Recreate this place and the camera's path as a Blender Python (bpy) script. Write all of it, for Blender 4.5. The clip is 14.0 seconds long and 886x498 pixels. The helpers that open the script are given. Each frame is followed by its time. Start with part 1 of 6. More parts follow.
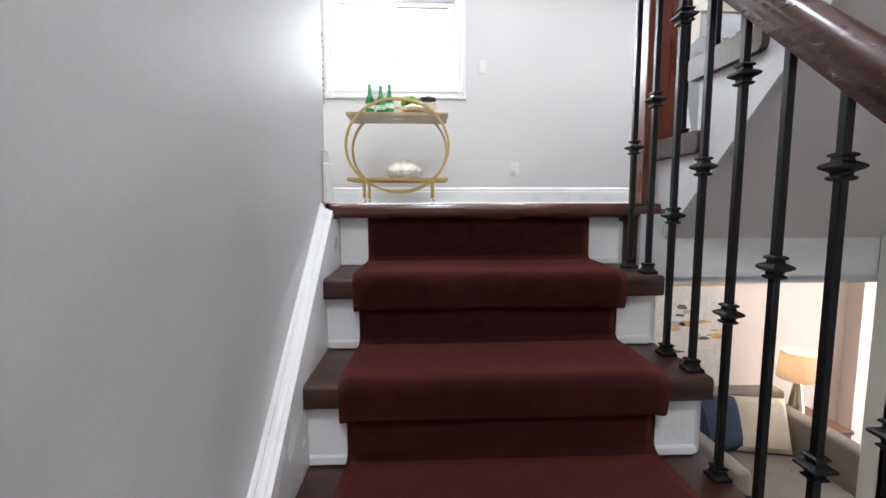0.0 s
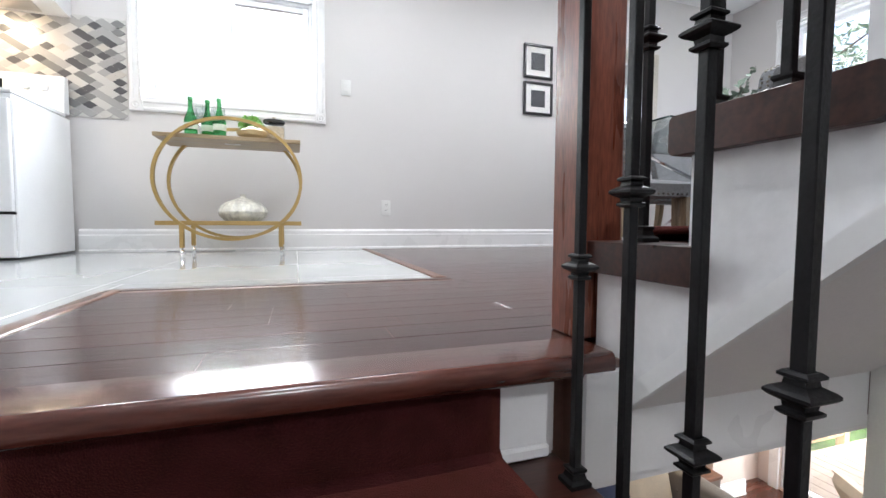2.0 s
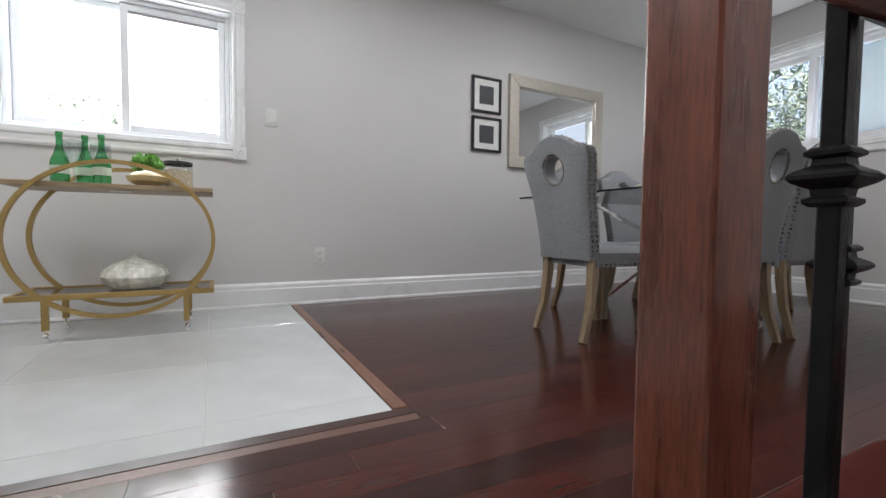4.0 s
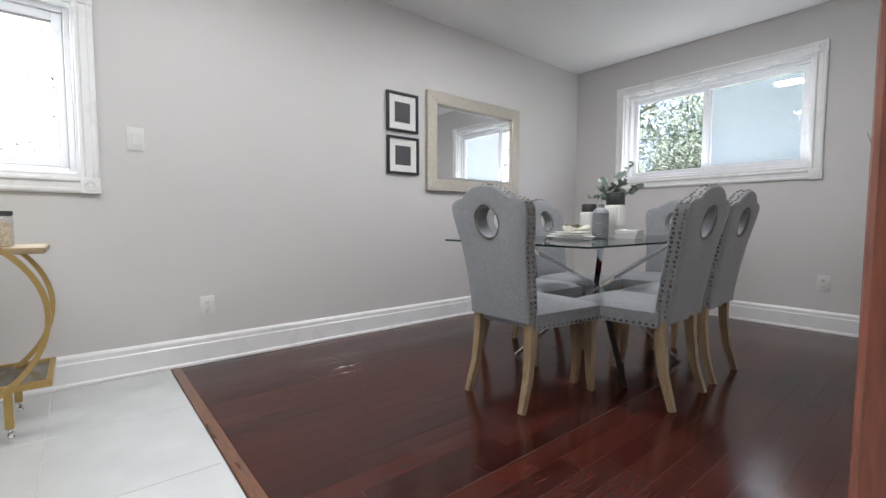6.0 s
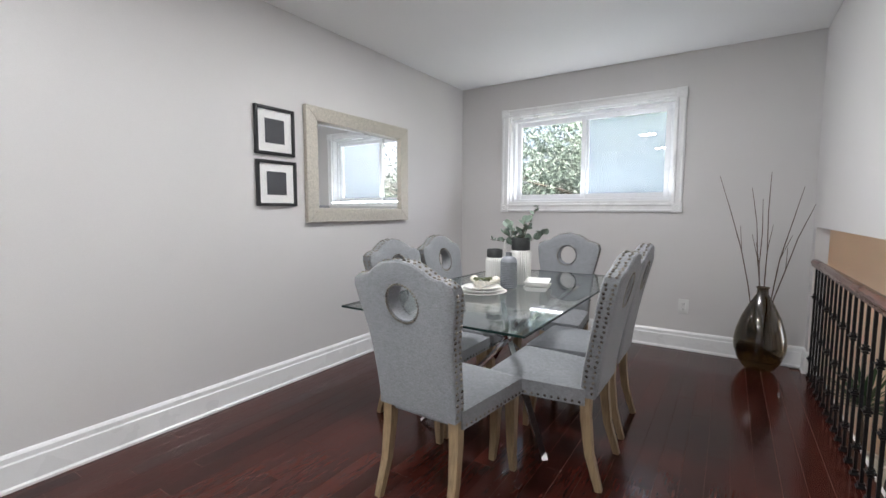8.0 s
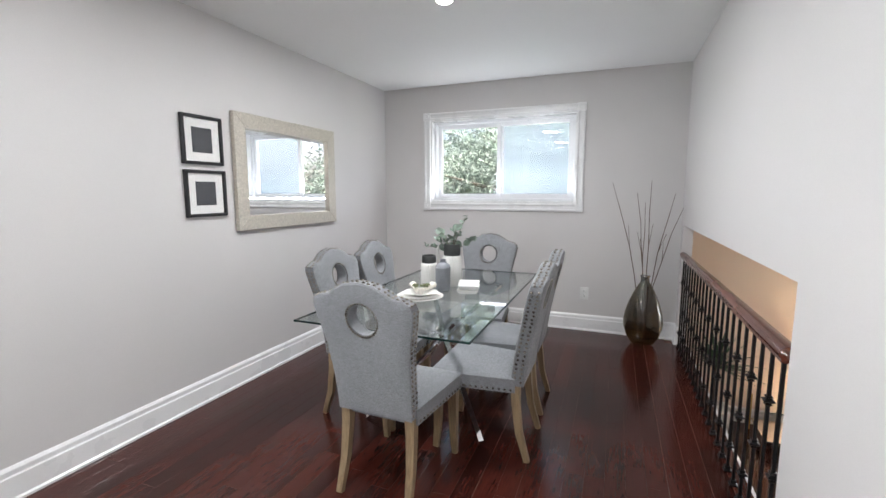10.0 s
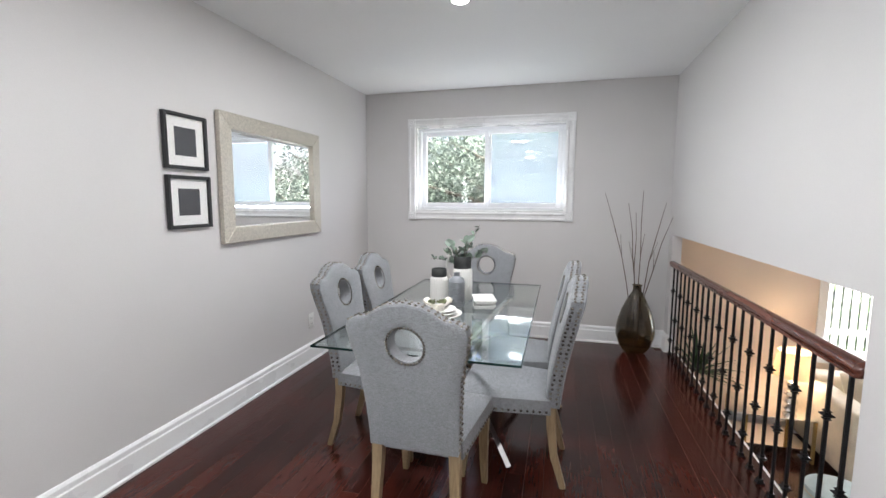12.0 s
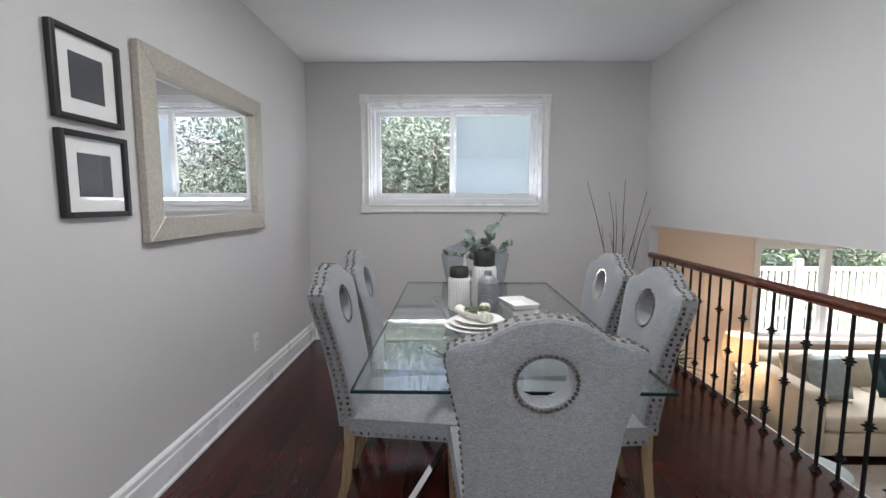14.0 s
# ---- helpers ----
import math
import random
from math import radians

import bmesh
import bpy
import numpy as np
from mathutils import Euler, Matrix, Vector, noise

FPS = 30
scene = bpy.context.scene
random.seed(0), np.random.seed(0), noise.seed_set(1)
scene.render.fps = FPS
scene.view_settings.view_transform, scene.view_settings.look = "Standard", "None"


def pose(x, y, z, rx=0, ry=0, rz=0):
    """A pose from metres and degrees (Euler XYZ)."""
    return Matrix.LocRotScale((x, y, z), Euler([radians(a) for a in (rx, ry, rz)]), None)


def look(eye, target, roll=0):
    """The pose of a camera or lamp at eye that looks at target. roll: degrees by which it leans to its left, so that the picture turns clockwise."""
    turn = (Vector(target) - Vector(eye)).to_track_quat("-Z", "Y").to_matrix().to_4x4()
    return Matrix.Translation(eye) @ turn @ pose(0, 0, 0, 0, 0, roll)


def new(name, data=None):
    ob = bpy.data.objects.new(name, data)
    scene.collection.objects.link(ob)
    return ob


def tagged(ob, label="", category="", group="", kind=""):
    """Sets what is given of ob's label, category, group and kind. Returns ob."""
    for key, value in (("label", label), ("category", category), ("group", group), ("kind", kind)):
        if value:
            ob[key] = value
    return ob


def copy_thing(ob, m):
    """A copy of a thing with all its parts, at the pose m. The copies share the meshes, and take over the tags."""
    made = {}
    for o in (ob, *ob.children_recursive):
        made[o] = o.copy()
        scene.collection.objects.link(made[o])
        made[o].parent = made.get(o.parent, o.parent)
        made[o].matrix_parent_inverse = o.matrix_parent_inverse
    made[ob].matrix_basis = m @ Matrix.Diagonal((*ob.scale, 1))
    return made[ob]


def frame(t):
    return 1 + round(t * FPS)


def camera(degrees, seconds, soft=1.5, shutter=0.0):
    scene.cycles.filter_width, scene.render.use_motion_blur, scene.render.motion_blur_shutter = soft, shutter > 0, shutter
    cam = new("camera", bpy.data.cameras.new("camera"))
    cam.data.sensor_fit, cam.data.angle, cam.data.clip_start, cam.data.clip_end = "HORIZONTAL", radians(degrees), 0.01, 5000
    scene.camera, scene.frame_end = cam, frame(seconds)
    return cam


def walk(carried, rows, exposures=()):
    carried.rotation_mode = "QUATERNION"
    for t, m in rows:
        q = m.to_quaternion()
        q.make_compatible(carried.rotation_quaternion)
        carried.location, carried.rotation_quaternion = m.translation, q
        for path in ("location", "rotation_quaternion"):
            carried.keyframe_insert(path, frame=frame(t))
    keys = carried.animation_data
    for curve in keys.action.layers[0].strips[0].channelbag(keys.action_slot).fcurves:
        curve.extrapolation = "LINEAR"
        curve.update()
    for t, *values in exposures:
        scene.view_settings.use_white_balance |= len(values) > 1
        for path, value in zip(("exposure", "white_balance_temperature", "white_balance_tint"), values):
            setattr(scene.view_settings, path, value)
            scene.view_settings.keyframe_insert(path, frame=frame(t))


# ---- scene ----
cam = camera(90.8, 14.0)
PATH = [
    (0, (0.69, -1.196, -0.003), (0.781, 0.792, -0.205), -0.1),
    (0.5, (0.797, -1.057, 0.022), (1.07, 0.916, -0.151), 0.1),
    (1, (0.831, -0.908, 0.044), (1.21, 1.05, -0.103), 0.3),
    (1.5, (0.841, -0.713, 0.129), (1.354, 1.216, 0.002), 0.3),
    (2, (0.863, -0.578, 0.205), (1.5, 1.314, 0.089), 0.3),
    (2.5, (0.904, -0.467, 0.292), (1.62, 1.397, 0.184), 0.3),
    (3, (0.902, -0.372, 0.351), (1.687, 1.464, 0.244), 0.4),
    (3.2, (0.898, -0.334, 0.386), (1.71, 1.491, 0.292), 0.4),
    (5.3, (0.909, 0.004, 0.764), (2.047, 1.645, 0.638), 0.5),
    (5.5, (0.934, 0.027, 0.797), (2.107, 1.643, 0.673), 0.3),
    (6, (1.005, 0.12, 0.831), (2.279, 1.657, 0.7), 0.1),
    (6.5, (1.078, 0.178, 0.957), (2.427, 1.647, 0.803), 0.0),
    (7, (1.134, 0.236, 1.005), (2.562, 1.626, 0.833), 0.1),
    (7.5, (1.184, 0.394, 1.072), (2.718, 1.663, 0.881), 0.2),
    (8, (1.17, 0.509, 1.158), (2.836, 1.602, 0.982), 0.1),
    (8.5, (1.082, 0.536, 1.219), (2.826, 1.495, 1.03), 0.2),
    (9, (0.956, 0.549, 1.265), (2.757, 1.396, 1.08), 0.3),
    (9.2, (0.930, 0.541, 1.325), (2.741, 1.354, 1.109), 0.3),
    (11.5, (0.92, 0.793, 1.338), (2.819, 1.381, 1.123), 0.1),
    (12, (0.959, 0.96, 1.342), (2.879, 1.473, 1.12), 0.2),
    (12.5, (1.055, 1.107, 1.29), (2.995, 1.541, 1.068), 0.2),
    (13, (1.179, 1.29, 1.259), (3.138, 1.63, 1.044), 0.2),
    (13.5, (1.302, 1.502, 1.242), (3.28, 1.697, 1.026), 0.0),
    (14, (1.416, 1.699, 1.237), (3.404, 1.731, 1.025), 0.1),
]
walk(cam, [(t, look(eye, target, roll)) for t, eye, target, roll in PATH], [(0.0, 3.51, 6080, 10), (0.5, 3.41, 6080, 10), (1.5, 3.42, 6080, 10), (2.0, 3.46, 6080, 10), (2.5, 3.07, 6080, 10), (3.0, 2.60, 6150, 10), (5.5, 2.84, 6290, 10), (6.5, 3.13, 6270, 10), (7.5, 3.17, 6260, 10), (8.5, 3.24, 6260, 10), (9.0, 3.36, 6260, 10), (11.5, 3.33, 6260, 10), (12.5, 3.35, 6260, 10), (13.0, 3.26, 6250, 10), (13.5, 3.09, 6220, 10), (14.0, 2.84, 6200, 10)])

# ---- light ----
world = bpy.data.worlds.new("sky")
scene.world = world
world.use_nodes = True
wn = world.node_tree
sky = wn.nodes.new("ShaderNodeTexSky")
sky.sky_type = "NISHITA"
sky.sun_disc = False
sky.dust_density, sky.air_density, sky.ozone_density = 9.0, 0.5, 0.0
sky.sun_elevation, sky.sun_rotation = radians(52), radians(206)
wn.nodes["Background"].inputs[1].default_value = 0.15
wn.links.new(sky.outputs[0], wn.nodes["Background"].inputs[0])


def lamp(name, kind, m, watts, colour=(1, 1, 1), **more):
    data = bpy.data.lights.new(name, kind)
    data.energy, data.color = watts, colour
    for key, value in more.items():
        if key == "size":
            data.size = value
        elif key == "size_y":
            data.shape, data.size_y = "RECTANGLE", value
        elif key == "angle":
            data.angle = value
        elif key == "soft":
            data.shadow_soft_size = value
        elif key == "spread":
            data.spread = value
    ob = new(name, data)
    ob.matrix_world = m
    return ob


lamp("sun", "SUN", look((-4, -8, 11.5), (0, 0, 0)), 1.2, (1, 0.95, 0.88), angle=radians(8))
# daylight in the openings
lamp("window_light_kitchen", "AREA", look((0.455, 3.152, 1.46), (0.455, 0, 1.2)), 6.0, (0.93, 0.97, 1), size=1.05, size_y=0.80)
# the dining one is an added sill strip, aimed up to brighten the ceiling
lamp("window_light_dining", "AREA", look((5.215, 1.665, 1.262), (4.75, 1.665, 2.43)), 0.65, (0.92, 0.96, 1), size=1.4, size_y=0.05)
lamp("window_light_living", "AREA", look((6.235, -2.7, 0.26), (2, -2.7, -0.6)), 5, (0.97, 0.98, 1), size=1.7, size_y=0.95)
lamp("door_light_lower", "AREA", look((5.19, 1.285, -1.35), (2, 1.4, -1.6)), 4.4, (1, 0.98, 0.95), size=1.6, size_y=1.8)

# ---- materials ----


def material(name, colour, rough=0.5, metal=0.0, vary=0.12, scale=6.0, fine=90.0, bump=0.1, pieces=0.0, coat=0.0, sheen=0.0, stretch=(1, 1, 1), dark=None, spec=None):
    """Noise at two scales on colour, gloss and relief. pieces: how much each object of its own differs in tone."""
    m = bpy.data.materials.new(name)
    m.use_nodes = True
    nt = m.node_tree
    bsdf = nt.nodes["Principled BSDF"]
    tc = nt.nodes.new("ShaderNodeTexCoord")
    mp = nt.nodes.new("ShaderNodeMapping")
    mp.inputs["Scale"].default_value = stretch
    nt.links.new(tc.outputs["Object"], mp.inputs[0])
    big, small = nt.nodes.new("ShaderNodeTexNoise"), nt.nodes.new("ShaderNodeTexNoise")
    for n, s, d in ((big, scale, 3), (small, fine, 4)):
        n.inputs["Scale"].default_value, n.inputs["Detail"].default_value = s, d
        nt.links.new(mp.outputs[0], n.inputs["Vector"])
    add = nt.nodes.new("ShaderNodeMath")
    add.operation = "ADD"
    nt.links.new(big.outputs[0], add.inputs[0])
    nt.links.new(small.outputs[0], add.inputs[1])
    half = nt.nodes.new("ShaderNodeMath")
    half.operation = "MULTIPLY_ADD"
    half.inputs[1].default_value, half.inputs[2].default_value = 1.0, -0.5
    nt.links.new(add.outputs[0], half.inputs[0])
    level = half.outputs[0]
    if pieces:
        info = nt.nodes.new("ShaderNodeObjectInfo")
        geo = nt.nodes.new("ShaderNodeNewGeometry")
        mix = nt.nodes.new("ShaderNodeMath")
        mix.operation = "ADD"
        nt.links.new(info.outputs["Random"], mix.inputs[0])
        nt.links.new(geo.outputs["Random Per Island"], mix.inputs[1])
        frac = nt.nodes.new("ShaderNodeMath")
        frac.operation = "FRACT"
        nt.links.new(mix.outputs[0], frac.inputs[0])
        tone = nt.nodes.new("ShaderNodeMath")
        tone.operation = "MULTIPLY_ADD"
        tone.inputs[1].default_value = pieces
        nt.links.new(frac.outputs[0], tone.inputs[0])
        nt.links.new(level, tone.inputs[2])
        level = tone.outputs[0]
    ramp = nt.nodes.new("ShaderNodeValToRGB")
    low = dark or tuple(c * (1 - vary) for c in colour)
    ramp.color_ramp.elements[0].position, ramp.color_ramp.elements[1].position = 0.25, 0.75 + pieces
    ramp.color_ramp.elements[0].color = (*low, 1)
    ramp.color_ramp.elements[1].color = (*(min(1, c * (1 + vary)) for c in colour), 1)
    nt.links.new(level, ramp.inputs[0])
    nt.links.new(ramp.outputs[0], bsdf.inputs["Base Color"])
    r = nt.nodes.new("ShaderNodeMapRange")
    r.inputs[1].default_value, r.inputs[2].default_value = 0.3, 0.7
    r.inputs[3].default_value, r.inputs[4].default_value = max(0.02, rough * 0.8), min(1, rough * 1.2)
    nt.links.new(big.outputs[0], r.inputs[0])
    nt.links.new(r.outputs[0], bsdf.inputs["Roughness"])
    bsdf.inputs["Metallic"].default_value = metal
    bsdf.inputs["Coat Weight"].default_value = coat
    bsdf.inputs["Coat Roughness"].default_value = 0.12
    bsdf.inputs["Sheen Weight"].default_value = sheen
    if spec is not None:
        bsdf.inputs["Specular IOR Level"].default_value = spec
    if bump:
        b = nt.nodes.new("ShaderNodeBump")
        b.inputs["Strength"].default_value, b.inputs["Distance"].default_value = bump, 0.004
        nt.links.new(small.outputs[0], b.inputs["Height"])
        nt.links.new(b.outputs[0], bsdf.inputs["Normal"])
    return m


def wood(name, dark, light, rough=0.3, coat=0.0, along="x", pieces=0.0, grain=1.0, bump=0.06):
    stretch = {"x": (0.12, 1, 1), "y": (1, 0.12, 1), "z": (1, 1, 0.12)}[along]
    stretch = tuple(s * grain for s in stretch)
    return material(name, light, rough, 0, 0, 14, 110, bump, pieces, coat, 0, stretch, dark)


def clear_glass(name, tint=(1, 1, 1), gloss=1.0):
    m = bpy.data.materials.new(name)
    m.use_nodes = True
    nt = m.node_tree
    nt.nodes.clear()
    out = nt.nodes.new("ShaderNodeOutputMaterial")
    through_, shine, mix = nt.nodes.new("ShaderNodeBsdfTransparent"), nt.nodes.new("ShaderNodeBsdfGlossy"), nt.nodes.new("ShaderNodeMixShader")
    through_.inputs[0].default_value = (*tint, 1)
    shine.inputs["Roughness"].default_value = 0.01
    lw_ = nt.nodes.new("ShaderNodeLayerWeight")
    lw_.inputs[0].default_value = 0.5
    power, mul = nt.nodes.new("ShaderNodeMath"), nt.nodes.new("ShaderNodeMath")
    power.operation, mul.operation = "POWER", "MULTIPLY_ADD"
    power.inputs[1].default_value = 5.0
    mul.inputs[1].default_value, mul.inputs[2].default_value = 0.96 * min(1.0, gloss), 0.04 * gloss
    nt.links.new(lw_.outputs["Facing"], power.inputs[0])
    nt.links.new(power.outputs[0], mul.inputs[0])
    nt.links.new(mul.outputs[0], mix.inputs[0])
    nt.links.new(through_.outputs[0], mix.inputs[1])
    nt.links.new(shine.outputs[0], mix.inputs[2])
    nt.links.new(mix.outputs[0], out.inputs[0])
    return m


def translucent(name, colour, clear, glow=0.5):
    """Thin stuff that light passes: part open, part cloth."""
    m = bpy.data.materials.new(name)
    m.use_nodes = True
    nt = m.node_tree
    nt.nodes.clear()
    out = nt.nodes.new("ShaderNodeOutputMaterial")
    a, b, c = nt.nodes.new("ShaderNodeBsdfTransparent"), nt.nodes.new("ShaderNodeBsdfTranslucent"), nt.nodes.new("ShaderNodeBsdfDiffuse")
    b.inputs[0].default_value = c.inputs[0].default_value = (*colour, 1)
    m1, m2 = nt.nodes.new("ShaderNodeMixShader"), nt.nodes.new("ShaderNodeMixShader")
    m1.inputs[0].default_value, m2.inputs[0].default_value = 1 - glow, 1 - clear
    nt.links.new(b.outputs[0], m1.inputs[1])
    nt.links.new(c.outputs[0], m1.inputs[2])
    nt.links.new(a.outputs[0], m2.inputs[1])
    nt.links.new(m1.outputs[0], m2.inputs[2])
    nt.links.new(m2.outputs[0], out.inputs[0])
    return m


def glowing(name, colour, strength):
    m = material(name, colour, 0.5, bump=0)
    b = m.node_tree.nodes["Principled BSDF"]
    b.inputs["Emission Color"].default_value = (*colour, 1)
    b.inputs["Emission Strength"].default_value = strength
    return m


WALL = material("wall_paint", (0.616, 0.598, 0.590), 0.55, vary=0.025, scale=1.5, fine=260, bump=0.05)
STAIRWALL = material("stair_wall_paint", (0.60, 0.595, 0.598), 0.42, vary=0.03, scale=2, fine=200, bump=0.015)
CEIL = material("ceiling_paint", (0.80, 0.795, 0.79), 0.7, vary=0.02, scale=1.2, fine=150, bump=0.04)
WHITE = material("white_trim_paint", (0.80, 0.80, 0.80), 0.30, vary=0.015, scale=5, fine=120, bump=0.01)
STRING = material("white_stringer_paint", (0.78, 0.78, 0.79), 0.35, vary=0.05, scale=9, fine=40, bump=0.25)
SOFFIT = material("soffit_paint", (0.80, 0.775, 0.76), 0.6, vary=0.03, scale=2, fine=200, bump=0.05)
WARMWALL = material("cream_wall_paint", (0.76, 0.64, 0.54), 0.55, vary=0.03, scale=2, fine=200, bump=0.05)
ROSEWALL = material("warm_white_wall_paint", (0.68, 0.585, 0.525), 0.55, vary=0.03, scale=2, fine=200, bump=0.05)
PLASTIC = material("white_plastic", (0.70, 0.70, 0.68), 0.3, vary=0.02, bump=0)
VINYL = material("window_vinyl", (0.82, 0.83, 0.85), 0.32, vary=0.02, bump=0)
PLANK = wood("cherry_floorboard", (0.012, 0.0034, 0.0027), (0.060, 0.0134, 0.0090), 0.18, 0.10, "x", 0.6)
PLANK.node_tree.nodes["Principled BSDF"].inputs["Specular IOR Level"].default_value = 0.27
# joint colour lightened to stand for light caught on the board edges
SUBFLOOR = material("plank_joint_filler", (0.13, 0.065, 0.048), 0.4)
STRIP = wood("oak_threshold_wood", (0.09, 0.037, 0.020), (0.20, 0.088, 0.045), 0.3, 0.2, "y")
TREAD = wood("dark_tread_wood", (0.022, 0.008, 0.006), (0.060, 0.020, 0.014), 0.34, 0.08, "x")
NOSING = wood("cherry_nosing_wood", (0.04, 0.011, 0.008), (0.11, 0.032, 0.022), 0.2, 0.35, "x")
NEWEL = wood("newel_cherry_wood", (0.110, 0.032, 0.019), (0.235, 0.072, 0.041), 0.30, 0.25, "z", grain=2.4)
RAIL = wood("handrail_cherry_wood", (0.07, 0.020, 0.011), (0.135, 0.038, 0.020), 0.25, 0.3, "x")
IRON = material("black_iron", (0.014, 0.014, 0.015), 0.38, 0.6, vary=0.2, scale=30, fine=200, bump=0.12)
CARPET = material("maroon_carpet_pile", (0.024, 0.0056, 0.0074), 0.98, vary=0.55, scale=22, fine=480, bump=0.8, sheen=0.33, spec=0.03)
CARPET.node_tree.nodes["Principled BSDF"].inputs["Sheen Tint"].default_value = (0.60, 0.18, 0.125, 1)
CARPET.node_tree.nodes["Principled BSDF"].inputs["Sheen Roughness"].default_value = 0.6
TILE = material("white_marble_tile", (0.56, 0.575, 0.57), 0.10, vary=0.06, scale=1.6, fine=6, bump=0.0, pieces=0.10, coat=0.2)
GROUT = material("pale_grout", (0.55, 0.54, 0.52), 0.8)
BRASS = material("brushed_gold_metal", (0.42, 0.285, 0.105), 0.42, 0.55, vary=0.08, scale=40, fine=200, bump=0.03)
CHROME = material("chrome", (0.82, 0.82, 0.83), 0.06, 1.0, vary=0.02, bump=0)
NICKEL = material("brushed_nickel", (0.62, 0.57, 0.49), 0.28, 1.0, vary=0.06, bump=0)
NAIL = material("antique_nail_metal", (0.20, 0.18, 0.15), 0.28, 1.0, vary=0.2, bump=0)
LINEN = material("grey_linen_cloth", (0.203, 0.208, 0.221), 0.92, vary=0.10, scale=30, fine=420, bump=0.3, sheen=0.2)
lnt = LINEN.node_tree
ltc = lnt.nodes.new("ShaderNodeTexCoord")
threads = []
for st_ in ((80, 80, 640), (640, 640, 70)):
    lm, ln = lnt.nodes.new("ShaderNodeMapping"), lnt.nodes.new("ShaderNodeTexNoise")
    lm.inputs["Scale"].default_value = st_
    ln.inputs["Scale"].default_value, ln.inputs["Detail"].default_value = 1.0, 2.0
    lnt.links.new(ltc.outputs["Object"], lm.inputs[0])
    lnt.links.new(lm.outputs[0], ln.inputs["Vector"])
    threads.append(ln)
lsum, lramp, lmix, lbump = lnt.nodes.new("ShaderNodeMath"), lnt.nodes.new("ShaderNodeMapRange"), lnt.nodes.new("ShaderNodeVectorMath"), lnt.nodes.new("ShaderNodeBump")
lsum.operation, lmix.operation = "ADD", "SCALE"
lnt.links.new(threads[0].outputs[0], lsum.inputs[0])
lnt.links.new(threads[1].outputs[0], lsum.inputs[1])
lnt.links.new(lsum.outputs[0], lramp.inputs[0])
lramp.inputs[1].default_value, lramp.inputs[2].default_value = 0.70, 1.30
lramp.inputs[3].default_value, lramp.inputs[4].default_value = 0.66, 1.34
lb_ = lnt.nodes["Principled BSDF"]
lnt.links.new(lb_.inputs["Base Color"].links[0].from_socket, lmix.inputs[0])
lnt.links.new(lramp.outputs[0], lmix.inputs["Scale"])
lnt.links.new(lmix.outputs[0], lb_.inputs["Base Color"])
lbump.inputs["Strength"].default_value, lbump.inputs["Distance"].default_value = 0.5, 0.002
lnt.links.new(lsum.outputs[0], lbump.inputs["Height"])
lnt.links.new(lbump.outputs[0], lb_.inputs["Normal"])
OAK = wood("limed_oak_leg_wood", (0.17, 0.115, 0.062), (0.30, 0.215, 0.122), 0.45, 0, "z")
BLACKWOOD = material("black_frame_paint", (0.012, 0.012, 0.013), 0.35, vary=0.15, bump=0.03)
MAT = material("white_mat_board", (0.80, 0.79, 0.77), 0.8, vary=0.02, fine=300, bump=0.03)
CHARCOAL = material("charcoal_print", (0.045, 0.047, 0.055), 0.6, vary=0.25, scale=40, fine=200, bump=0.02)
SILVERGOLD = material("hammered_champagne_frame", (0.54, 0.50, 0.43), 0.38, 0.55, vary=0.16, scale=60, fine=160, bump=0.7)
MIRROR = material("mirror_glass", (0.92, 0.93, 0.93), 0.0, 1.0, vary=0, bump=0)
MIRROR.node_tree.nodes["Principled BSDF"].inputs["Roughness"].default_value = 0.0
for link in list(MIRROR.node_tree.links):
    if link.to_socket.name == "Roughness":
        MIRROR.node_tree.links.remove(link)
MIRROR.node_tree.nodes["Principled BSDF"].inputs["Roughness"].default_value = 0.01
PANE = clear_glass("window_pane_glass")
TABLEGLASS = clear_glass("table_glass", (0.93, 0.968, 0.958), 1.7)
GLASSEDGE = material("dark_green_glass_edge", (0.006, 0.020, 0.017), 0.2, vary=0.2, bump=0, spec=0.15)
SCREEN = translucent("insect_screen_mesh", (0.60, 0.69, 0.77), 0.48)
GREENGLASS = clear_glass("green_bottle_glass", (0.30, 0.68, 0.40), 1.6)
STEMGLASS = clear_glass("stemware_glass", (0.90, 0.92, 0.92), 2.6)
SMOKEGLASS = clear_glass("olive_smoked_glass", (0.44, 0.37, 0.23), 2.4)
CERAMIC = material("white_ribbed_ceramic", (0.74, 0.73, 0.70), 0.4, vary=0.04, fine=120, bump=0.05)
CERBLACK = material("matt_black_glaze", (0.035, 0.037, 0.036), 0.6, vary=0.3, scale=30, bump=0.15)
CERGREY = material("grey_ribbed_ceramic", (0.22, 0.23, 0.25), 0.45, vary=0.08, bump=0.05)
LEAF = material("eucalyptus_leaf", (0.16, 0.205, 0.165), 0.6, vary=0.35, scale=30, bump=0.05, pieces=0.4)
STEM = material("brown_stem_bark", (0.10, 0.065, 0.045), 0.8, vary=0.3, scale=60, bump=0.4)
NAPKIN = material("patterned_napkin_cloth", (0.70, 0.66, 0.58), 0.9, vary=0.25, scale=55, fine=300, bump=0.3)
HERB = material("bright_green_leaf", (0.17, 0.38, 0.07), 0.55, vary=0.4, scale=30, bump=0.05, pieces=0.4)
OATS = material("pale_oats_grain", (0.60, 0.50, 0.36), 0.8, vary=0.35, scale=90, fine=250, bump=0.8)
MOTTLE = material("mottled_cream_glass", (0.62, 0.61, 0.54), 0.18, vary=0.4, scale=24, fine=60, bump=0.1, dark=(0.52, 0.51, 0.46))
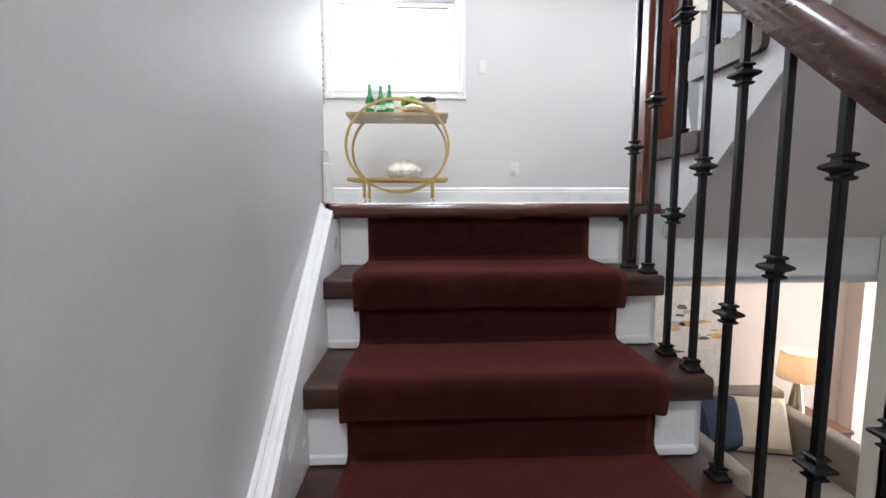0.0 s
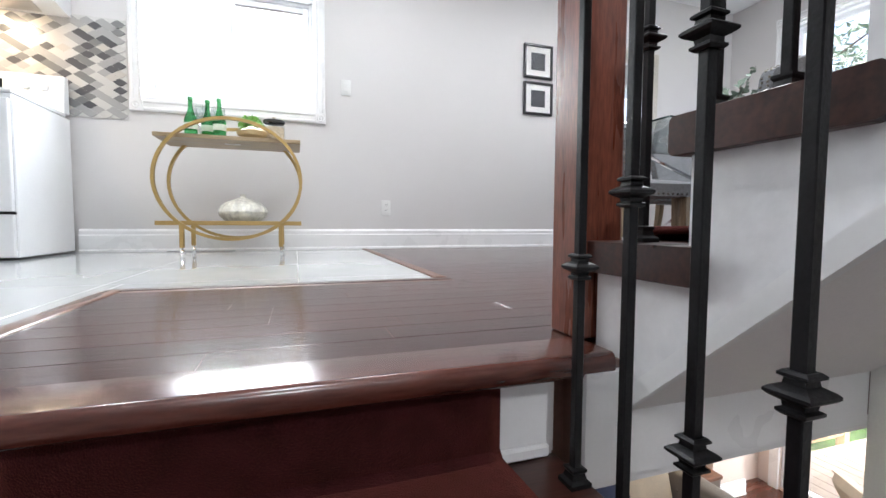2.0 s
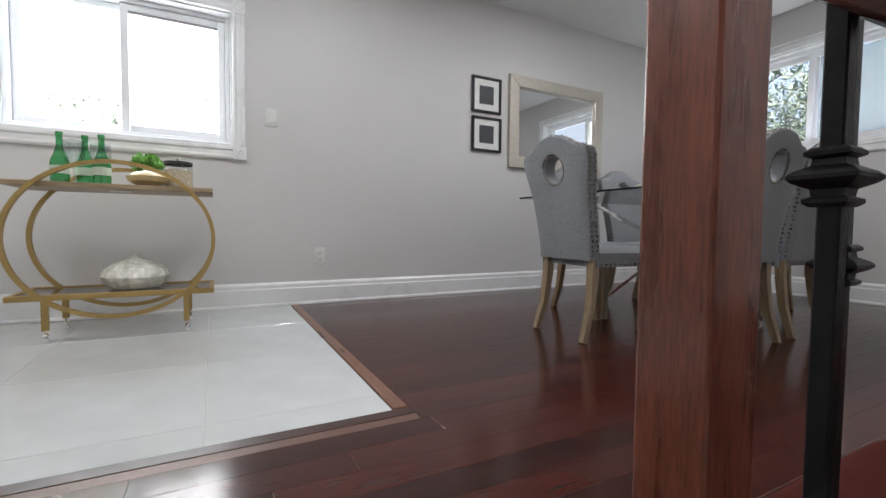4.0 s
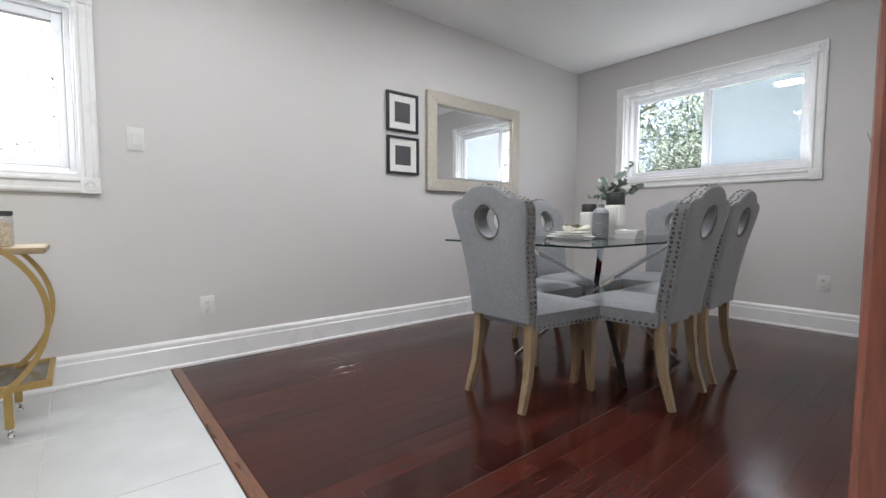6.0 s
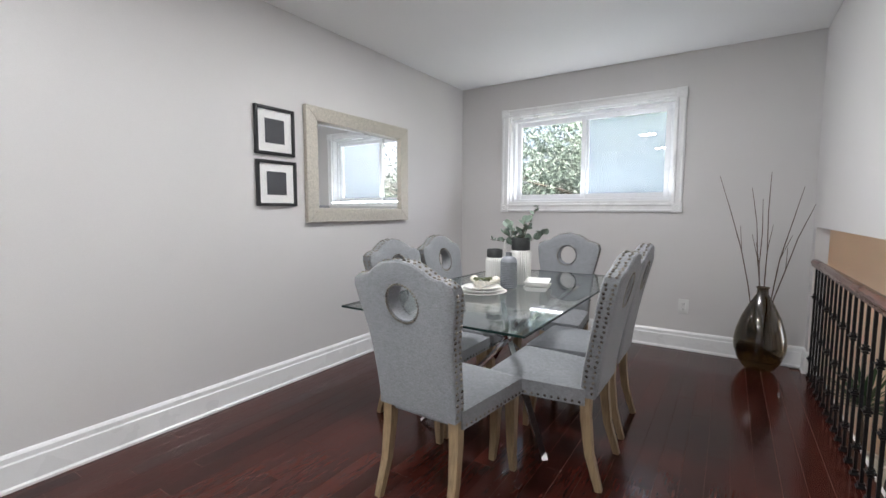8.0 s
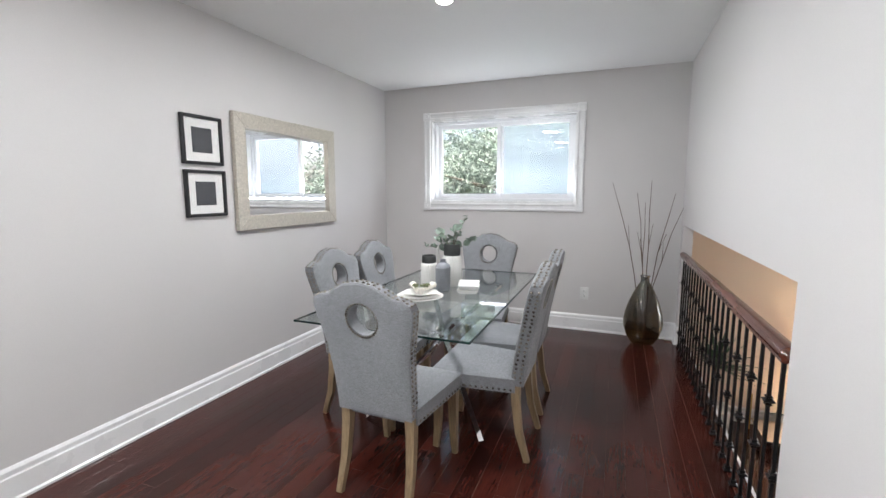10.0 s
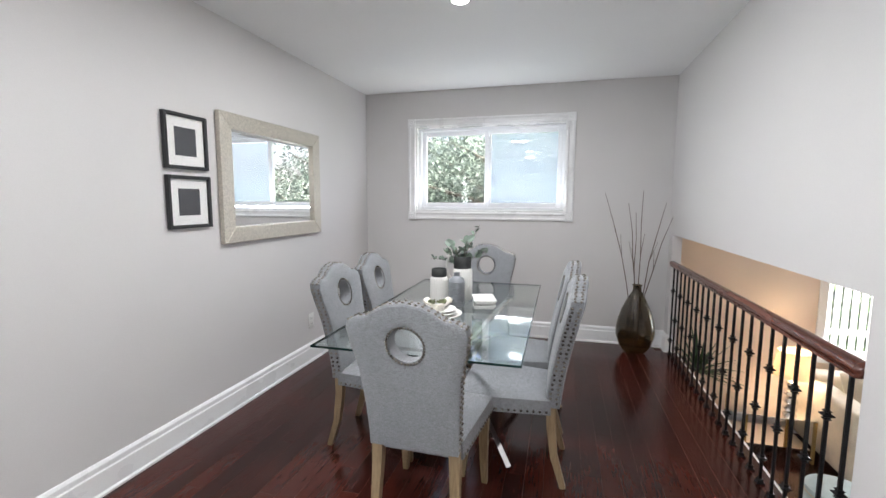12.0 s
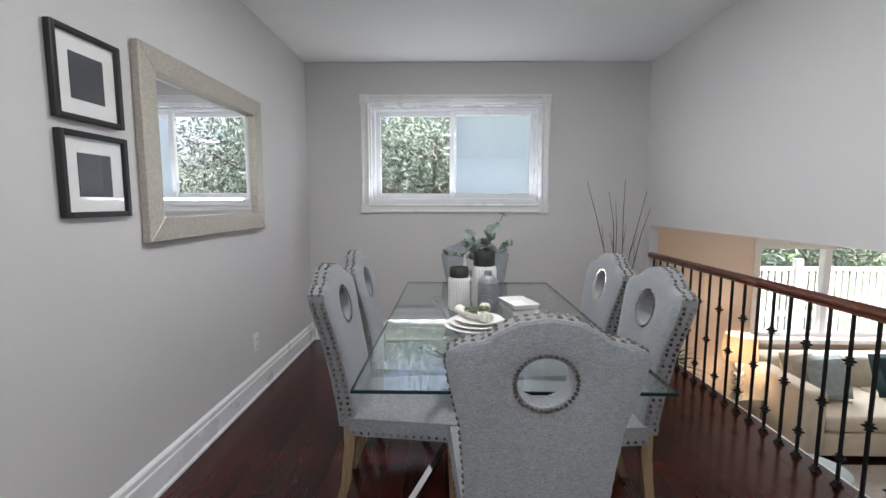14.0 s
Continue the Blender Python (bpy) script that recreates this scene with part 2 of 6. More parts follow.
ENAMEL = material("white_enamel", (0.80, 0.81, 0.82), 0.16, vary=0.02, bump=0)
OVENGLASS = material("grey_oven_glass", (0.22, 0.26, 0.29), 0.06, vary=0.05, bump=0)
DISPLAY = material("black_display", (0.01, 0.01, 0.012), 0.12, bump=0)
STEEL = material("stainless_steel", (0.45, 0.45, 0.45), 0.3, 1.0, vary=0.08, stretch=(0.1, 1, 1), bump=0.04)
SOFA = material("cream_sofa_cloth", (0.70, 0.61, 0.48), 0.9, vary=0.08, scale=12, fine=420, bump=0.35, sheen=0.2)
TAUPE = material("taupe_sofa_cloth", (0.20, 0.175, 0.15), 0.9, vary=0.12, scale=12, fine=420, bump=0.35, sheen=0.2)
NAVY = material("navy_cushion_cloth", (0.025, 0.035, 0.075), 0.9, vary=0.2, scale=12, fine=400, bump=0.35)
CREAM = material("cream_cushion_cloth", (0.62, 0.54, 0.42), 0.8, vary=0.1, scale=12, fine=400, bump=0.3)
SEAFOAM = material("seafoam_velvet", (0.46, 0.55, 0.54), 0.8, vary=0.1, scale=12, fine=400, bump=0.2, sheen=0.3)
SAGE = material("sage_cushion_cloth", (0.40, 0.46, 0.46), 0.9, vary=0.2, scale=14, fine=300, bump=0.3)
SHADE = translucent("linen_lampshade", (0.74, 0.64, 0.52), 0.0, 0.45)
SILVER = material("brushed_silver_lamp", (0.55, 0.49, 0.40), 0.25, 1.0, vary=0.05, bump=0)
SIDEWOOD = wood("walnut_side_table", (0.10, 0.045, 0.025), (0.24, 0.11, 0.06), 0.4, 0, "x")
RUG = material("pale_wool_rug", (0.52, 0.48, 0.43), 0.95, vary=0.18, scale=8, fine=250, bump=0.7)
GRASS = material("lawn_green", (0.06, 0.11, 0.03), 0.9, vary=0.4, scale=4, fine=60, bump=0.8)
DECK = wood("weathered_deck_board", (0.34, 0.31, 0.27), (0.52, 0.48, 0.42), 0.75, 0, "y", 0.25)
FENCEWOOD = wood("cedar_fence_board", (0.38, 0.27, 0.16), (0.60, 0.46, 0.29), 0.7, 0, "z", 0.3)
FENCEWHITE = material("white_fence_paint", (0.60, 0.61, 0.62), 0.6, vary=0.05, bump=0.05)
FOLIAGE = material("garden_leaf", (0.098, 0.135, 0.110), 0.5, vary=0.35, scale=2, fine=12, bump=0, pieces=0.5)
BARK = material("tree_bark", (0.09, 0.07, 0.055), 0.9, vary=0.3, scale=20, bump=0.8)

# ---- building tools ----


def link_mesh(name, bm, mat, smooth=False):
    me = bpy.data.meshes.new(name)
    bm.normal_update()
    bm.to_mesh(me)
    bm.free()
    for m in mat if isinstance(mat, (list, tuple)) else (mat,):
        me.materials.append(m)
    if smooth:
        me.shade_smooth()
        me.set_sharp_from_angle(angle=radians(35))
    return new(name, me)


def part(name, bm, mat, parent, label="", smooth=False, at=None):
    ob = link_mesh(name, bm, mat, smooth)
    ob.parent = parent
    if at is not None:
        ob.matrix_basis = at
    return tagged(ob, label)


def again(ob, parent, at):
    """One more part on the same mesh."""
    c = new(ob.name.split(".")[0], ob.data)
    c.parent = parent
    c.matrix_basis = at
    return c


def thing(name, m, label, category, group="", kind=""):
    ob = new(name)
    ob.empty_display_size = 0.1
    ob.matrix_basis = m
    return tagged(ob, label, category, group, kind)


def setting(name, bm, mat, label, category, smooth=False):
    return tagged(link_mesh(name, bm, mat, smooth), label, category, "", "structure")


def box(bm, x0, x1, y0, y1, z0, z1, bevel=0.0, seg=1):
    made = bmesh.ops.create_cube(bm, size=1)["verts"]
    for v in made:
        v.co = (x0 + (v.co.x + 0.5) * (x1 - x0), y0 + (v.co.y + 0.5) * (y1 - y0), z0 + (v.co.z + 0.5) * (z1 - z0))
    if bevel:
        edges = {e for v in made for e in v.link_edges}
        bmesh.ops.bevel(bm, geom=list(edges), offset=bevel, segments=seg, profile=0.5, affect="EDGES")
    return bm


def boxes(*rows, bevel=0.0):
    bm = bmesh.new()
    for r in rows:
        box(bm, *r, bevel=bevel)
    return bm


def block(x0, x1, y0, y1, z0, z1, bevel=0.0, seg=1):
    return box(bmesh.new(), x0, x1, y0, y1, z0, z1, bevel, seg)


def lathe(profile, seg=32, bm=None, centre=(0, 0, 0), turn=0.0):
    bm = bm or bmesh.new()
    rings = []
    for r, z in profile:
        if r < 1e-5:
            rings.append([bm.verts.new((centre[0], centre[1], centre[2] + z))])
        else:
            rings.append([bm.verts.new((centre[0] + r * math.cos(turn + 2 * math.pi * k / seg), centre[1] + r * math.sin(turn + 2 * math.pi * k / seg), centre[2] + z)) for k in range(seg)])
    for a, b in zip(rings, rings[1:]):
        for k in range(seg):
            n = (k + 1) % seg
            if len(a) == 1 and len(b) > 1:
                bm.faces.new((a[0], b[n], b[k]))
            elif len(b) == 1 and len(a) > 1:
                bm.faces.new((a[k], a[n], b[0]))
            elif len(a) > 1:
                bm.faces.new((a[k], a[n], b[n], b[k]))
    return bm


def tube(points, r, seg=8, bm=None, flat=1.0, closed=False, ends=True):
    """A bar along the points; r: one radius or one for each point."""
    bm = bm or bmesh.new()
    pts = [Vector(p) for p in points]
    n = len(pts)
    rad = r if isinstance(r, (list, tuple)) else [r] * n
    rings, up = [], None
    for i, p in enumerate(pts):
        a = pts[i - 1] if i or closed else p
        b = pts[(i + 1) % n] if i < n - 1 or closed else p
        d = (b - a).normalized()
        if up is None:
            up = Vector((0, 0, 1)) if abs(d.z) < 0.9 else Vector((1, 0, 0))
        side = d.cross(up).normalized()
        up = side.cross(d).normalized()
        rings.append([bm.verts.new(p + rad[i] * (math.cos(2 * math.pi * k / seg + math.pi / seg) * side + flat * math.sin(2 * math.pi * k / seg + math.pi / seg) * up)) for k in range(seg)])
    pairs = list(zip(rings, rings[1:])) + ([(rings[-1], rings[0])] if closed else [])
    for a, b in pairs:
        for k in range(seg):
            bm.faces.new((a[k], a[(k + 1) % seg], b[(k + 1) % seg], b[k]))
    if ends and not closed:
        bm.faces.new(rings[0][::-1])
        bm.faces.new(rings[-1])
    return bm


def prism(outline, axis, lo, hi, bm=None, bevel=0.0):
    """A flat outline pushed along an axis from lo to hi. axis x: outline in (y, z); y: (x, z); z: (x, y)."""
    bm = bm or bmesh.new()
    put = {"x": lambda a, b, c: (c, a, b), "y": lambda a, b, c: (a, c, b), "z": lambda a, b, c: (a, b, c)}[axis]
    lower = [bm.verts.new(put(a, b, lo)) for a, b in outline]
    upper = [bm.verts.new(put(a, b, hi)) for a, b in outline]
    n = len(outline)
    for k in range(n):
        bm.faces.new((lower[k], lower[(k + 1) % n], upper[(k + 1) % n], upper[k]))
    bm.faces.new(lower[::-1])
    bm.faces.new(upper)
    bmesh.ops.recalc_face_normals(bm, faces=bm.faces)
    if bevel:
        bmesh.ops.bevel(bm, geom=bm.edges[:], offset=bevel, segments=1, profile=0.5, affect="EDGES")
    return bm


def cushion(w, d, h, n=10, power=4.0):
    """A soft pad, w by d by h, its base at z 0."""
    bm = bmesh.new()
    grid = {}
    for s in (0, 1):
        for i in range(n + 1):
            for j in range(n + 1):
                u, v = 2 * i / n - 1, 2 * j / n - 1
                swell = (1 - abs(u) ** power) * (1 - abs(v) ** power)
                edge = i in (0, n) or j in (0, n)
                if s and edge:
                    grid[s, i, j] = grid[0, i, j]
                    continue
                z = h / 2 + (h / 2) * (1 if s else -1) * swell ** 0.5
                grid[s, i, j] = bm.verts.new((u * w / 2, v * d / 2, z))
    for s in (0, 1):
        for i in range(n):
            for j in range(n):
                q = [grid[s, i, j], grid[s, i + 1, j], grid[s, i + 1, j + 1], grid[s, i, j + 1]]
                bm.faces.new(q if s else q[::-1])
    return bm


def leaf_cloud(places, size, seed, round_=False):
    """Many single leaves: folded blades at the places given as rows of x, y, z."""
    rng = np.random.default_rng(seed)
    n = len(places)
    a = rng.normal(size=(n, 3))
    a /= np.linalg.norm(a, axis=1)[:, None]
    b = np.cross(a, rng.normal(size=(n, 3)))
    b /= np.linalg.norm(b, axis=1)[:, None]
    c = np.cross(a, b)
    s = size * rng.uniform(0.6, 1.3, (n, 1))
    w = 0.5 if round_ else 0.32
    v = np.stack((places - a * s, places + b * s * w + c * s * 0.12, places + a * s, places - b * s * w + c * s * 0.12), 1).reshape(-1, 3)
    f = [(4 * i, 4 * i + 1, 4 * i + 2, 4 * i + 3) for i in range(n)]
    return v, f


def raw_mesh(name, verts, faces, mat):
    me = bpy.data.meshes.new(name)
    me.from_pydata([tuple(map(float, p)) for p in verts], [], faces)
    me.materials.append(mat)
    return new(name, me)

# ---- structure ----
YN, XE, YS, H = 2.945, 5.265, 0.005, 2.423         # north wall, east wall, south wall of the dining room, ceiling
XL, XU, XM = 0.428, 1.367, 1.99                    # stair wall, outer face of the upper flight, wall beyond it
RISE, RUN, STEPS = 0.173, 0.1935, 13
ZLOW, ZLIV = -2.31, -1.13                 # floors of the lower room and of the living room
KW = (-0.185, 1.09, 0.962, 1.955)                 # kitchen window, outside of its casing: x, x, z, z
EW = (0.845, 2.475, 1.146, 2.150)                   # dining window: y, y, z, z
C = 0.075                                         # casing width


def wall_y(y0, y1, x0, x1, z0, z1, hole=None):
    """A wall along x with one opening (x, x, z, z)."""
    if not hole:
        return boxes((x0, x1, y0, y1, z0, z1))
    a, b, c, d = hole
    return boxes((x0, a, y0, y1, z0, z1), (b, x1, y0, y1, z0, z1), (a, b, y0, y1, z0, c), (a, b, y0, y1, d, z1))


def wall_x(x0, x1, y0, y1, z0, z1, hole=None):
    if not hole:
        return boxes((x0, x1, y0, y1, z0, z1))
    a, b, c, d = hole
    return boxes((x0, x1, y0, a, z0, z1), (x0, x1, b, y1, z0, z1), (x0, x1, a, b, z0, c), (x0, x1, a, b, d, z1))


setting("wall_north", wall_y(YN, YN + 0.22, -2.7, XE + 0.22, -0.2, H, (KW[0] + C, KW[1] - C, KW[2] + C, KW[3] - C)), WALL, "pale grey painted wall with the kitchen window", "wall")
setting("wall_east", wall_x(XE, XE + 0.22, -0.07, YN, -0.2, H, (EW[0] + C, EW[1] - C, EW[2] + C, EW[3] - C)), WALL, "pale grey painted end wall of the dining room", "wall")
setting("wall_south", boxes((XM, 2.605, -0.07, YS, 0, H), (2.605, XE, -0.07, YS, 1.048, H), (5.14, XE, -0.07, YS, 0, 1.048)), WALL, "pale grey wall with a long low opening above the railing", "wall")
setting("ceiling", boxes((-2.7, XE, -0.07, YN, H, H + 0.1), (-2.7, XU, -3.4, -0.07, H, H + 0.1)), CEIL, "smooth white painted ceiling of the upper rooms", "ceiling")
setting("wall_stair", boxes((0.25, XL, -3.3, 0.005, ZLOW - 0.1, H)), STAIRWALL, "grey satin painted wall beside the stairs", "wall")
setting("wall_kitchen_west", boxes((-2.82, -2.7, -0.9, YN, -0.2, H)), WALL, "plain grey kitchen end wall", "wall")
setting("wall_kitchen_south", boxes((-2.7, 0.25, -1.0, -0.88, -0.2, H)), WALL, "plain grey kitchen back wall", "wall")
setting("wall_stair_south", boxes((0.25, XM, -3.42, -3.3, ZLOW - 0.1, 5.0)), WALL, "plain grey wall behind the stairs", "wall")
setting("wall_stair_east", boxes((XM, XM + 0.12, -3.3, -0.0175, ZLOW - 0.1, -0.02), (XM, XM + 0.12, -3.3, -0.0705, -0.02, 5.0), (XM + 0.0, XM + 0.12, -0.07, YS, H, 5.0)), SOFFIT, "grey wall beyond the upper flight of stairs", "wall")
setting("wall_shaft", boxes((XU - 0.1, XU, -3.3, -0.07, H + 0.1, 5.0), (XU, XM, -0.07, YS, H, 5.0), (XU - 0.1, XM, -3.42, YS, 5.0, 5.1)), WALL, "plain grey walls closing the upper stairwell", "wall")

# slab under kitchen and dining room, its white edge over the stairs
setting("floor_slab", boxes((-2.7, 0.248, -0.88, YN, -0.2, -0.016), (0.248, 1.29, 0.094, YN, -0.2, -0.016), (XL + 0.002, 1.29, 0.046, 0.094, -0.2, -0.042), (0.248, XL + 0.002, 0.0055, 0.094, -0.2, -0.016), (1.29, XE, 0.0, YN, -0.2, -0.016), (XM + 0.121, XE, -0.07, 0.0, -1.13, -0.016)), SUBFLOOR, "dark joint bed under boards and tiles", "floor")
setting("slab_edge", boxes((1.29, XM, -0.016, -0.001, -0.207, -0.03), (XM, XE, -0.085, -0.0705, -1.13, -0.002)), WHITE, "white painted edge of the floor over the lower room", "trim")

# baseboards
def board_profile(h=0.158):
    return [(0, 0), (0.026, 0), (0.026, 0.012), (0.018, 0.02), (0.018, h * 0.72), (0.013, h * 0.76), (0.013, h * 0.90), (0.006, h * 0.97), (0.0, h)]


def baseboard_n(name, x0, x1, y, label, h=0.158):
    return setting(name, prism([(y - a, b) for a, b in board_profile(h)], "x", x0, x1), WHITE, label, "baseboard")


baseboard_n("baseboard", -0.50, XE, YN, "white moulded baseboard on the long wall")
setting("baseboard", prism([(XE - a, b) for a, b in board_profile()], "y", YS, YN - 0.027), WHITE, "white moulded baseboard under the dining window", "baseboard")
setting("baseboard", prism([(YS + a, b) for a, b in board_profile()], "x", 5.14 - 0.026, XE - 0.027), WHITE, "white moulded baseboard on the corner return", "baseboard")
setting("baseboard", prism([(5.14 - a, b) for a, b in board_profile()], "y", -0.06, YS), WHITE, "white moulded baseboard round the opening's end", "baseboard")
setting("baseboard", prism([(YS + a, b) for a, b in board_profile()], "x", XM, 2.605), WHITE, "white moulded baseboard beside the upper stairs", "baseboard")

# skirting of the stair wall: a sloping board that ends in a block round the corner
s = RISE / RUN
XT = XL + 0.032                                   # where the treads meet the skirting


def skirting(y0, y1):
    """A moulded board on the stair wall, its section carried along the slope."""
    section = [(0.0005, -0.36), (0.0005, 0.052), (0.005, 0.052), (0.009, 0.047), (0.009, 0.042), (0.014, 0.037), (0.020, 0.037), (0.024, 0.033), (0.0315, 0.033), (0.0315, -0.36)]
    bm = bmesh.new()
    a, b = [[bm.verts.new((XL + dx, y, 0.83 * y + dz)) for dx, dz in section] for y in (y0, y1)]
    for i in range(len(section)):
        j = (i + 1) % len(section)
        bm.faces.new((a[i], a[j], b[j], b[i]))
    bm.faces.new(a[::-1])
    bm.faces.new(b)
    bmesh.ops.recalc_face_normals(bm, faces=bm.faces)
    return bm


sk = skirting(-2.5, -0.060)
box(sk, XL + 0.0005, XL + 0.031, -0.060, 0.030, -0.36, -0.0415)
setting("stair_skirting", sk, WHITE, "white moulded skirting board climbing beside the stairs", "trim")
setting("baseboard", boxes((XL + 0.0005, XL + 0.016, -0.03, 0.024, 0.001, 0.106), (XL + 0.001, XL + 0.008, -0.03, 0.021, 0.106, 0.141), (0.245, XL + 0.0005, 0.0055, 0.024, 0.001, 0.141), bevel=0.003), WHITE, "white baseboard block round the stair wall's end", "baseboard")

# soffit and stringer of the upper flight: bottom edge z = low - slope * y
UPR, UPN = 0.1765, 0.186
SL = UPR / UPN * 0.96


def under(y):
    return -0.112 - SL * y


so = prism([(-0.001, under(-0.001)), (-3.2, under(-3.2)), (-3.2, under(-3.2) + 0.05), (-0.001, under(0) + 0.05)], "x", XU + 0.002, XM - 0.001)
setting("stair_soffit", so, SOFFIT, "grey painted sloping underside of the upper stairs", "ceiling")

# lower room under the dining room
setting("floor_lower", boxes((0.25, 5.3, -3.3, 2.5, ZLOW - 0.1, ZLOW)), wood("lower_floor_wood", (0.05, 0.016, 0.01), (0.13, 0.045, 0.028), 0.25, 0.2, "x"), "dark reddish wooden floor of the lower room", "floor")
setting("ceiling_lower", boxes((0.37, 5.3, 0.0, 2.42, -0.23, -0.2005)), CEIL, "white ceiling of the lower room", "ceiling")
setting("wall_lower_north", boxes((0.25, 5.3, 2.42, 2.54, ZLOW, -0.23), (4.42, 4.80, 2.28, 2.42, ZLOW, -0.23)), ROSEWALL, "cream painted wall of the lower room", "wall")
setting("wall_lower_east", wall_x(5.2, 5.32, 0.0, 2.42, ZLOW, -0.23, (0.35, 2.22, ZLOW + 0.02, -0.40)), ROSEWALL, "cream painted wall with the patio door", "wall")
setting("wall_lower_south", boxes((XM + 0.12, 5.32, -0.12, -0.0, ZLOW, -1.14)), ROSEWALL, "plain cream wall of the lower room", "wall")
setting("wall_lower_west", boxes((0.25, 0.37, 0.148, 2.42, ZLOW, -0.2)), ROSEWALL, "plain cream end wall of the lower room", "wall")
bl = bmesh.new()
prism([(2.42 - a, ZLOW + b) for a, b in board_profile(0.14)], "x", 0.37, 4.395, bl)
prism([(2.28 - a, ZLOW + b) for a, b in board_profile(0.14)], "x", 4.395, 4.826, bl)
prism([(4.42 - a, ZLOW + b) for a, b in board_profile(0.14)], "y", 2.2805, 2.394, bl)
setting("baseboard", bl, WHITE, "white baseboard stepping round the lower room's column", "baseboard")
pd = thing("patio_door", pose(5.2, 1.285, ZLOW), "white framed glass patio door beside a cream wall", "door", "", "structure")
part("casing", boxes((-0.025, -0.001, 0.936, 1.02, 0, 1.99), (-0.025, -0.001, -1.02, -0.936, 0, 1.99), (-0.025, -0.001, -1.02, 1.02, 1.9905, 2.06)), WHITE, pd)
part("frame", boxes((0.02, 0.09, 0.86, 0.934, 0.02, 1.90), (0.02, 0.09, -0.934, -0.86, 0.02, 1.90), (0.02, 0.09, -0.86, 0.86, 0.02, 0.09), (0.02, 0.09, -0.86, 0.86, 1.83, 1.90), (0.03, 0.08, -0.04, 0.04, 0.09, 1.83), bevel=0.004), VINYL, pd)
for a, b in ((0.042, 0.858), (-0.858, -0.042)):
    p = part("pane", boxes((0.05, 0.056, a, b, 0.092, 1.828)), PANE, pd)
    p.visible_shadow = False
part("door_handle", tube([(0.015, 0.075, 0.86), (-0.02, 0.075, 0.88), (-0.02, 0.075, 1.06), (0.015, 0.075, 1.08)], 0.008), CHROME, pd, "curved metal pull handle", True)

# living room beyond the railing
LX, LY = 6.25, -4.6
LW = (-3.75, -1.72, -0.27, 0.78)
setting("floor_living", boxes((XM + 0.12, LX, LY, -0.0715, ZLIV - 0.1, ZLIV)), wood("living_floor_wood", (0.03, 0.009, 0.006), (0.09, 0.028, 0.018), 0.22, 0.3, "y"), "dark wooden floor of the sunken living room", "floor")
setting("ceiling_living", boxes((XM + 0.12, LX, LY, -0.0715, 1.20, 1.22)), CEIL, "white ceiling of the living room", "ceiling")
setting("wall_living_east", wall_x(LX, LX + 0.2, LY, -0.07, ZLIV - 0.1, 1.22, LW), WARMWALL, "cream wall lit by a lamp beside the window", "wall")
setting("wall_living_north", boxes((XE + 0.22, LX + 0.2, -0.07, 0.05, ZLIV - 0.1, 1.22)), WARMWALL, "plain cream wall of the living room", "wall")
setting("wall_living_south", boxes((XM, LX + 0.2, LY - 0.12, LY, ZLIV - 0.1, 1.22)), WARMWALL, "plain cream back wall of the living room", "wall")
setting("wall_living_west", boxes((XM, XM + 0.12, LY, -3.3, ZLIV - 0.1, 1.22)), WARMWALL, "plain cream side wall of the living room", "wall")
setting("baseboard", prism([(LX - a, ZLIV + b) for a, b in board_profile(0.16)], "y", LY, -0.1), WHITE, "white baseboard in the living room", "baseboard")


